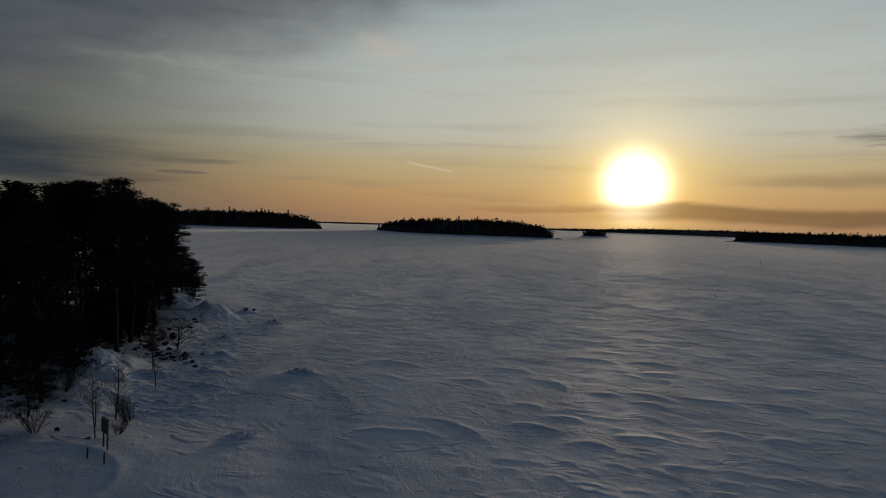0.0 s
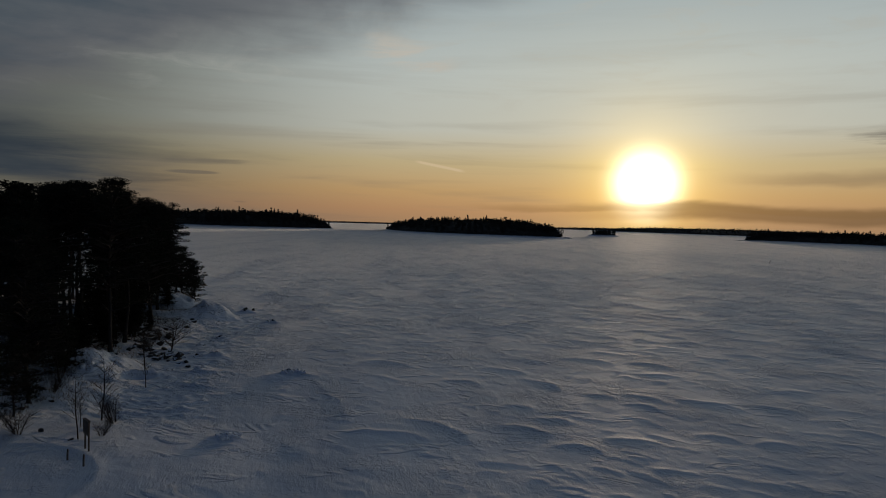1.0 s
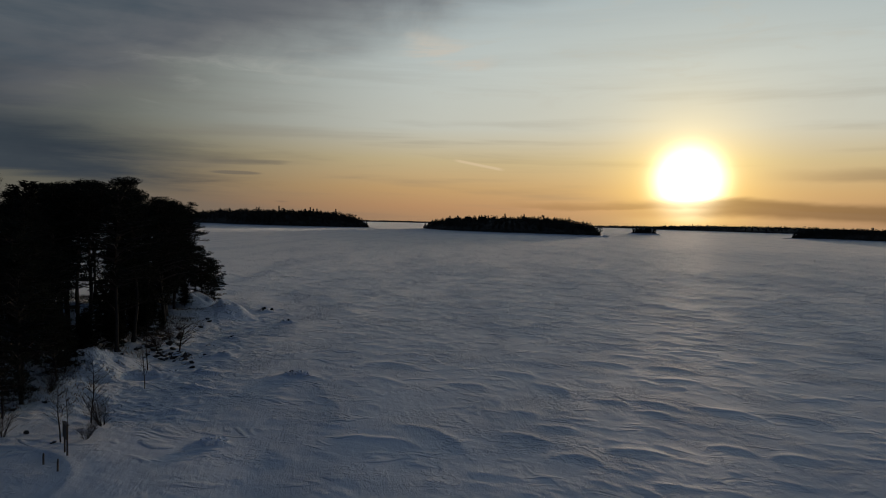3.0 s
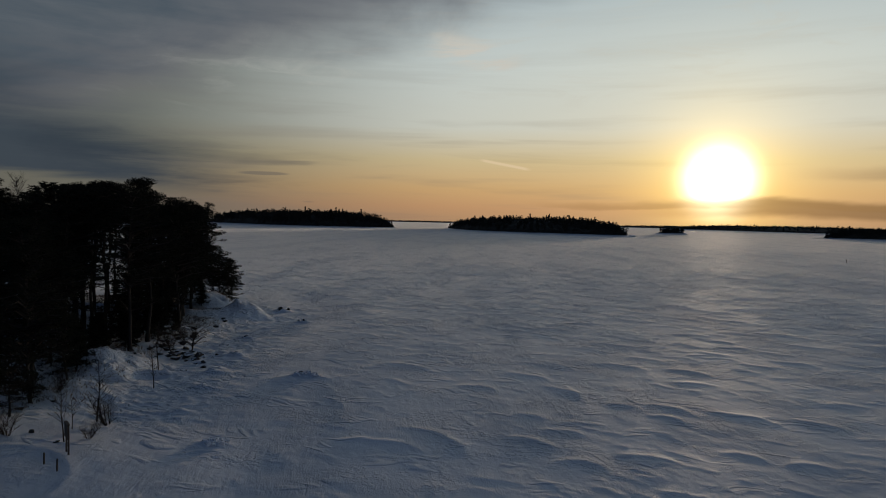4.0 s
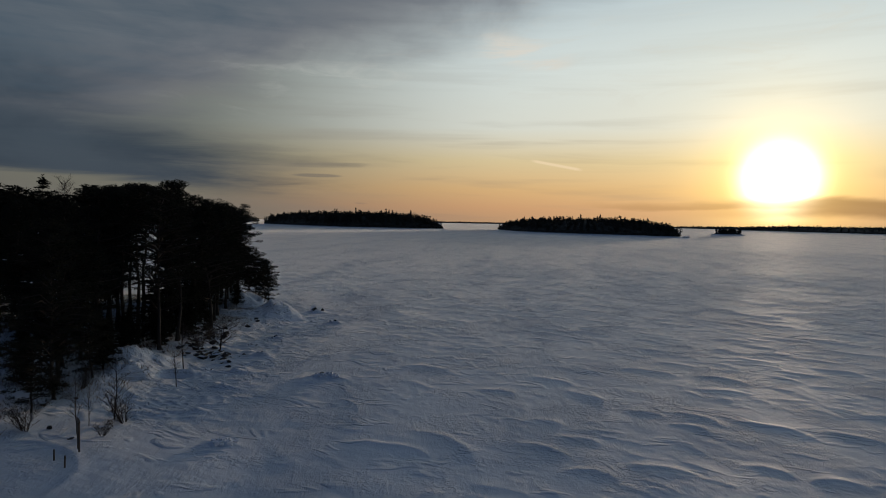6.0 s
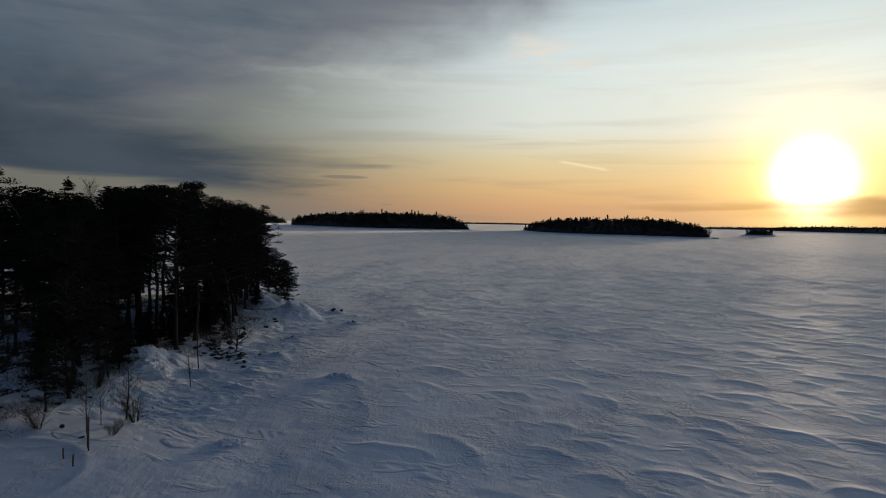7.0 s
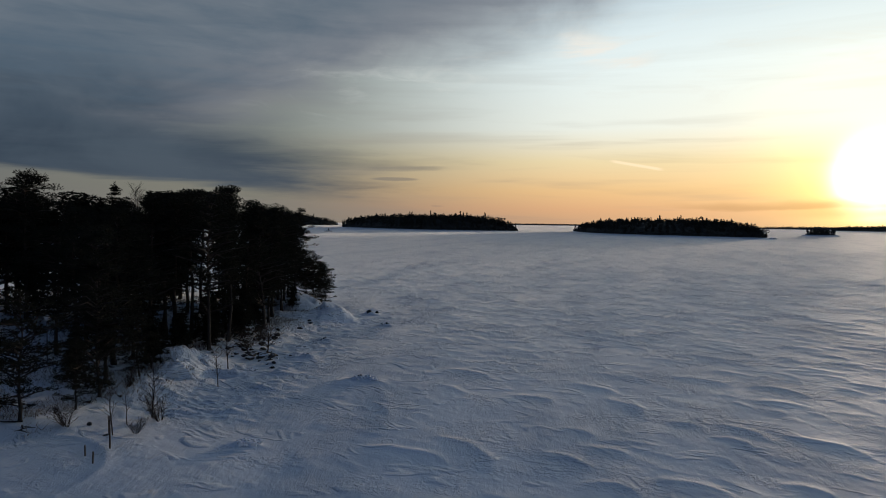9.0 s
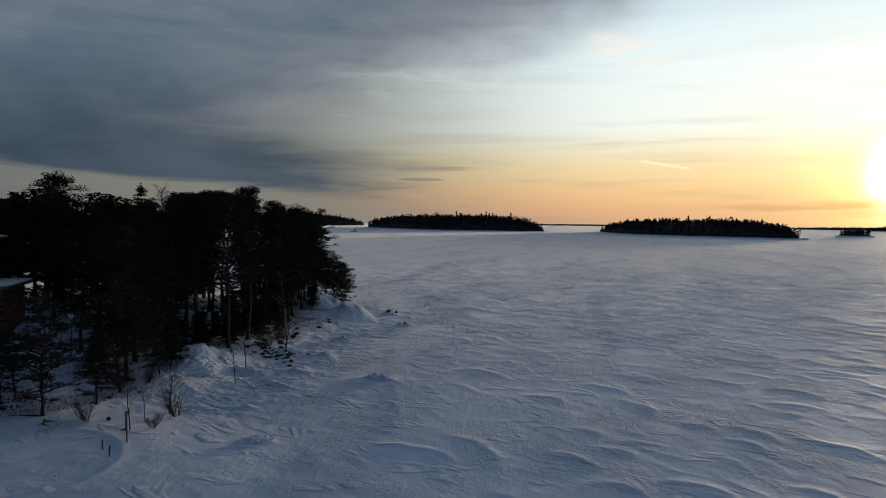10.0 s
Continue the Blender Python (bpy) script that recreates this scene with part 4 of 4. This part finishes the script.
far_island("shore_east", [(372, 960), (379, 935), (410, 840), (450, 730), (520, 600), (700, 500), (900, 600), (700, 900), (480, 1010)],
           2, 1500, 11.5, 8, "low wooded shore to the east", 0.25)
far_island("shore_far_east", [(500, 2500), (533, 2358), (620, 2050), (712, 1790), (900, 1750), (1200, 2000), (1000, 2600), (600, 2700)],
           7, 1300, 12.0, 9, "distant low wooded shore", 0.2)
far_island("shore_distant", [(330, 3300), (450, 3000), (700, 2900), (1300, 2900), (1900, 3100), (1900, 3500), (900, 3500)],
           2, 1200, 11.0, 10, "thin distant line of wooded shore", 0.1)
far_island("shore_horizon", [(-1700, 4550), (-1300, 4450), (-700, 4500), (-150, 4600), (-500, 4750), (-1300, 4750)], 0.5, 700, 11.0, 12, "thin line of land on the horizon", 0.1)


# ---- things on the headland ----
def sign_board():
    x, y = -23.85, 30.93
    z = ground_at(x, y)
    root = thing("sign_board", pose(x, y, z, 0, 0, -44.5), "dark weathered notice board on two posts in the snow", "sign")
    for dx in (-0.3, 0.3):
        g = Geo()
        g.tube([(dx, 0, -0.4), (dx, 0, 0.8), (dx + 0.01, 0, 1.58)], [0.045, 0.045, 0.04], 8)
        part("post", g, DARKWOOD, root)
    g = Geo()
    g.box(-0.42, -0.08, 0.82, 0.42, -0.048, 1.52, bevel=0.008)
    part("board", g, DARKWOOD, root, "dark notice panel")
    g = Geo()
    g.box(-0.45, -0.095, 1.53, 0.45, 0.055, 1.57, bevel=0.01)
    part("cap", g, DARKWOOD, root)


def stake(x, y, h, tilt):
    root = thing("stake", pose(x, y, ground_at(x, y), tilt, tilt * 0.6, 0), "thin dark wooden stake standing in the snow", "stake", "stakes in the snow")
    g = Geo()
    g.tube([(0, 0, -0.3), (0, 0, h * 0.5), (0.01, 0, h - 0.05), (0.01, 0, h)], [0.045, 0.045, 0.042, 0.025], 8)
    part("shaft", g, DARKWOOD, root)


def boulder(seed, size, x, y, sink=0.35, squash=0.7):
    bm = bmesh.new()
    bmesh.ops.create_icosphere(bm, subdivisions=2, radius=1.0)
    rnd = random.Random(seed)
    off = Vector((rnd.uniform(0, 50), rnd.uniform(0, 50), rnd.uniform(0, 50)))
    cuts = [(Vector((rnd.gauss(0, 1), rnd.gauss(0, 1), rnd.gauss(0, 1))).normalized(), rnd.uniform(0.3, 0.62)) for _ in range(11)]
    for v in bm.verts:
        p = v.co.copy()
        for nrm, dd in cuts:
            over = p.dot(nrm) - dd
            if over > 0:
                p -= nrm * over * 0.97
        p *= 1 + 0.12 * noise.noise(p * 2.1 + off) + 0.05 * noise.noise(p * 6 + off)
        v.co = Vector((p.x * size * 1.2, p.y * size, p.z * size * squash))
    me = bpy.data.meshes.new("boulder")
    bm.to_mesh(me)
    bm.free()
    me.materials.append(ROCK)
    ob = new("boulder", me)
    ob.matrix_basis = pose(x, y, ground_at(x, y) + size * squash * (0.5 - sink), 0, 0, rnd.uniform(0, 360))
    tagged(ob, "dark granite boulder half buried in snow", "rock", "boulders on the shore")


def ice_block(seed, size, x, y):
    """A tilted chunk of broken shore ice under rime."""
    bm = bmesh.new()
    bmesh.ops.create_cube(bm, size=1.0)
    rnd = random.Random(seed)
    bmesh.ops.subdivide_edges(bm, edges=bm.edges[:], cuts=1, use_grid_fill=True)
    for v in bm.verts:
        v.co = Vector((v.co.x * rnd.uniform(1.0, 1.5) * size, v.co.y * rnd.uniform(0.8, 1.2) * size, v.co.z * rnd.uniform(0.5, 0.9) * size)) + Vector((rnd.gauss(0, 0.08), rnd.gauss(0, 0.08), rnd.gauss(0, 0.08))) * size
    me = bpy.data.meshes.new("ice_block")
    bm.to_mesh(me)
    bm.free()
    me.materials.append(LOOSE)
    ob = new("ice_block", me)
    ob.matrix_basis = pose(x, y, ground_at(x, y) + size * 0.1, rnd.uniform(-35, 35), rnd.uniform(-35, 35), rnd.uniform(0, 360))
    tagged(ob, "rime-covered chunk of broken ice stuck in the snow", "ice", "broken ice along the shore")


def snow_heap(seed, x, y, wide, tall):
    """A ragged pile of pushed-up ice under snow."""
    rnd = random.Random(seed)
    bm = bmesh.new()
    for i in range(9):
        f = rnd.uniform(-1, 1)
        size = tall * (1.1 - abs(f)) * rnd.uniform(0.5, 1.0)
        made = bmesh.ops.create_icosphere(bm, subdivisions=2, radius=1.0)
        for v in made["verts"]:
            k = 1 + 0.35 * noise.noise(v.co * 2.2 + Vector((i * 7.1, 0, 0)))
            v.co = Vector((v.co.x * size * 1.5 * k + f * wide / 2, v.co.y * size * 1.6 * k + rnd.uniform(-0.1, 0.1), v.co.z * size * k))
    me = bpy.data.meshes.new("snow_heap")
    bm.to_mesh(me)
    bm.free()
    me.materials.append(LOOSE)
    ob = new("snow_heap", me)
    ob.matrix_basis = pose(x, y, 0.1, 0, 0, 0)
    tagged(ob, "ragged white heap of snow-covered ice at the island's tip", "snow heap")


def lamp_post():
    x, y = -40.5, 41.7
    root = thing("lamp_post", pose(x, y, ground_at(x, y)), "slim dark lamp post with a pale round head", "lamp post")
    g = Geo()
    g.tube([(0, 0, -0.3), (0, 0, 1.5), (0, 0, 3.4)], [0.06, 0.05, 0.04], 8)
    part("pole", g, STEEL, root)
    g = Geo()
    g.tube([(0, 0, 3.36), (0, 0, 3.42), (0, 0, 3.62), (0, 0, 3.74), (0, 0, 3.8)], [0.06, 0.17, 0.2, 0.14, 0.03], 12)
    part("head", g, WHITE, root, "pale frosted lamp head", True)


def fallen_branch(x, y, turn, length, seed):
    rnd = np.random.default_rng(seed)
    root = thing("fallen_branch", pose(x, y, ground_at(x, y) + 0.05, 0, 0, turn), "dark fallen branch lying on the snow", "branch", "fallen branches")
    g = Geo()
    pts = np.column_stack([np.linspace(0, length, 6), np.cumsum(rnd.normal(0, 0.09, 6)), 0.04 + 0.05 * rnd.uniform(0, 1, 6)])
    g.tube(pts, np.linspace(0.06, 0.02, 6), 5)
    for i in (1, 2, 3):
        a = rnd.uniform(0.4, 0.9) * rnd.choice([-1, 1])
        e = pts[i] + np.array([math.cos(a), math.sin(a), 0.12]) * rnd.uniform(0.4, 0.8)
        g.tube([pts[i], (pts[i] + e) / 2 + (0, 0, 0.04), e], [0.025, 0.018, 0.008], 4)
    part("wood", g, BARK, root)


def house():
    """Dark two-winged wooden house behind the pines, snow on its eaves."""
    x, y = -54.8, 42.3
    z = ground_at(x, y) - 0.1
    root = thing("house", pose(x, y, z, 0, 0, 38), "dark wooden house with snow on its flat eaves among pines", "house")
    g = Geo()
    g.box(-4.5, -3.2, -0.4, 4.5, 3.2, 4.2)
    part("lower_wall", g, REDWOOD, root, "dark reddish board wall")
    g = Geo()
    g.box(-5.1, -3.9, 4.2, 5.1, 3.9, 4.45, bevel=0.03)
    lower = part("lower_roof", g, ROOF, root, "overhanging dark roof")
    g = Geo()
    g.box(-5.0, -3.8, 4.454, 5.0, 3.8, 4.58, bevel=0.1)
    part("roof_snow", g, LOOSE, lower, "thick snow on the lower roof", True)
    g = Geo()
    g.box(-4.3, -0.6, 4.58, 2.6, 3.0, 8.3)
    part("upper_wall", g, DARKWOOD, root, "dark board wall of the upper storey")
    g = Geo()
    g.box(-4.9, -1.2, 8.3, 3.2, 3.6, 8.5, bevel=0.03)
    upper = part("upper_roof", g, ROOF, root, "overhanging dark roof")
    g = Geo()
    g.box(-4.8, -1.1, 8.504, 3.1, 3.5, 8.62, bevel=0.08)
    part("roof_snow", g, LOOSE, upper, "snow on the upper roof", True)
    for wx, wz, wy in ((-2.8, 1.3, -3.2), (0.0, 1.3, -3.2), (2.8, 1.3, -3.2), (-2.4, 5.4, -0.6), (0.6, 5.4, -0.6)):
        g = Geo()
        for a in ((-0.6, 0, 0.6, 0.07), (-0.6, 1.33, 0.6, 1.4), (-0.6, 0.07, -0.53, 1.33), (0.53, 0.07, 0.6, 1.33)):
            g.box(wx + a[0], wy - 0.06, wz + a[1], wx + a[2], wy - 0.003, wz + a[3])
        win = part("window", g, DARKWOOD, root, "dark framed window")
        g = Geo()
        g.box(wx - 0.53, wy - 0.03, wz + 0.07, wx + 0.53, wy - 0.004, wz + 1.33)
        part("pane", g, GLASS, win)
    g = Geo()
    g.box(-5.0, -3.85, 5.3, 1.2, -3.80, 5.38)
    for px in np.linspace(-4.9, 1.1, 9):
        g.box(px - 0.03, -3.85, 4.45, px + 0.03, -3.80, 5.3)
    part("balcony_rail", g, DARKWOOD, root)


def skerry():
    x, y = -387, 735
    root = thing("skerry", pose(x, y, 0.1), "low dark rock on the ice with a small beacon", "rock")
    bm = bmesh.new()
    bmesh.ops.create_icosphere(bm, subdivisions=3, radius=1.0)
    for v in bm.verts:
        p = v.co
        p *= 1 + 0.25 * noise.noise(p * 2.0)
        v.co = Vector((p.x * 5.5, p.y * 2.5, p.z * 1.1))
    me = bpy.data.meshes.new("rock")
    bm.to_mesh(me)
    bm.free()
    me.materials.append(ROCK)
    ob = new("rock", me)
    ob.parent = root
    g = Geo()
    g.tube([(0.8, 0, 0.5), (0.8, 0, 2.4), (0.8, 0, 4.2)], [0.75, 0.5, 0.25], 8)
    part("beacon", g, DARKWOOD, root, "stubby dark beacon")


def cottage():
    x, y = -286, 1012
    root = thing("cottage", pose(x, y, 3.2, 0, 0, 12), "small cottage with a snowy roof at the wooded shore", "house")
    g = Geo()
    g.box(-4.5, -3, -1.5, 4.5, 3, 3.0)
    part("wall", g, DARKWOOD, root)
    g = Geo()
    for s in (-1, 1):
        g.add([(-5.0, s * 3.8, 2.7), (5.0, s * 3.8, 2.7), (5.0, 0, 5.0), (-5.0, 0, 5.0), (-5.0, s * 3.8, 3.0), (5.0, s * 3.8, 3.0), (5.0, 0, 5.3), (-5.0, 0, 5.3)],
              [(0, 1, 2, 3), (4, 7, 6, 5), (0, 4, 5, 1), (1, 5, 6, 2), (2, 6, 7, 3), (3, 7, 4, 0)])
    part("roof", g, LOOSE, root, "snow-covered pitched roof")


def brush(name, seed, count, lo, hi, cover, short, long, mat, label, category):
    """Thin stalks that stick out of the snow along the wood's edge."""
    rnd = np.random.default_rng(seed)
    g = Geo()
    x, y = rnd.uniform(-60, -24, count), rnd.uniform(24, 92, count)
    d = shore_distance(x, y)
    keep = (d > lo) & (d < hi) & (fbm(x * 0.35, y * 0.35, 55, 3) > cover)
    x, y = x[keep], y[keep]
    z = land_height(x, y)
    p = np.column_stack([x, y, z - 0.05])
    m = len(p)
    tall = rnd.uniform(short, long, m)
    top = p + np.column_stack([rnd.normal(0, 0.5, m) * tall, rnd.normal(0, 0.5, m) * tall, tall])
    side = np.column_stack([rnd.normal(0, 1, m), rnd.normal(0, 1, m), np.zeros(m)])
    side /= np.linalg.norm(side, axis=1)[:, None]
    g.tris(np.stack([p - side * 0.02, p + side * 0.02, top], 1))
    tagged(new(name, g.mesh(name, mat)), label, category, kind="stuff")


sign_board()
stake(-23.95, 29.4, 0.58, 4)
stake(-22.73, 28.7, 0.58, -6)
for i, (bx, by, bs) in enumerate([(-18.9, 51.6, 0.2), (-28.2, 78.6, 0.3), (-34.2, 86.6, 0.55), (-33.4, 87.3, 0.4),
                                  (-30.9, 56.0, 0.75), (-30.3, 56.5, 0.6), (-33.4, 59.6, 0.45), (-33.9, 57.5, 0.42), (-33.2, 56.4, 0.34), (-34.0, 62.8, 0.46), (-34.8, 64.5, 0.45), (-34.5, 57.0, 0.36),
                                  (-35.5, 62.2, 0.4), (-35.0, 59.0, 0.34), (-36.2, 74.0, 0.45), (-35.6, 73.0, 0.34), (-30.2, 66.5, 0.2), (-27.4, 58.0, 0.18), (-28.0, 33.6, 0.2), (-25.6, 32.4, 0.18), (-33.0, 34.0, 0.28),
                                  (-30.6, 38.6, 0.26), (-31.2, 36.6, 0.3), (-34.6, 60.8, 0.4), (-34.1, 55.2, 0.3), (-36.0, 66.8, 0.4), (-35.2, 70.0, 0.36)]):
    boulder(500 + i, bs, bx, by, 0.12)
rnd_rock = random.Random(8)
for i in range(46):
    f = rnd_rock.random()
    boulder(700 + i, rnd_rock.uniform(0.16, 0.42), -34.6 + 5.0 * f + rnd_rock.gauss(0, 0.9), 57.5 - 3.2 * f + rnd_rock.gauss(0, 1.5), 0.08, 0.6)
rnd_ice = random.Random(21)
for cx, cy, n_ice, r_ice in ((-17.9, 34.9, 16, 0.7), (-18.6, 51.8, 18, 1.1), (-28.2, 78.6, 4, 0.6), (-30.2, 66.5, 3, 0.5), (-34.0, 86.5, 4, 0.8), (-30.8, 63.0, 4, 1.6), (-29.5, 57.0, 4, 1.8), (-28.0, 52.0, 4, 1.8)):
    for i in range(n_ice):
        ice_block(rnd_ice.randrange(10 ** 6), rnd_ice.uniform(0.12, 0.3), cx + rnd_ice.gauss(0, r_ice * 0.5), cy + rnd_ice.gauss(0, r_ice * 0.4))
snow_heap(5, 101.0, 741.0, 11.0, 2.2)
lamp_post()
fallen_branch(-30.6, 31.4, 200, 2.2, 1)
fallen_branch(-30.2, 31.0, 330, 1.6, 2)
house()
skerry()
stake(116.0, 274.0, 1.3, 1)
cottage()
brush("dry_grass", 77, 60000, 1.6, 10, 0.02, 0.08, 0.42, REED, "dead brown stalks sticking out of the snow", "grass")
brush("heath_brush", 78, 115000, 3.8, 17, -0.25, 0.08, 0.34, TWIG, "low dark heath twigs under the pines", "brush")
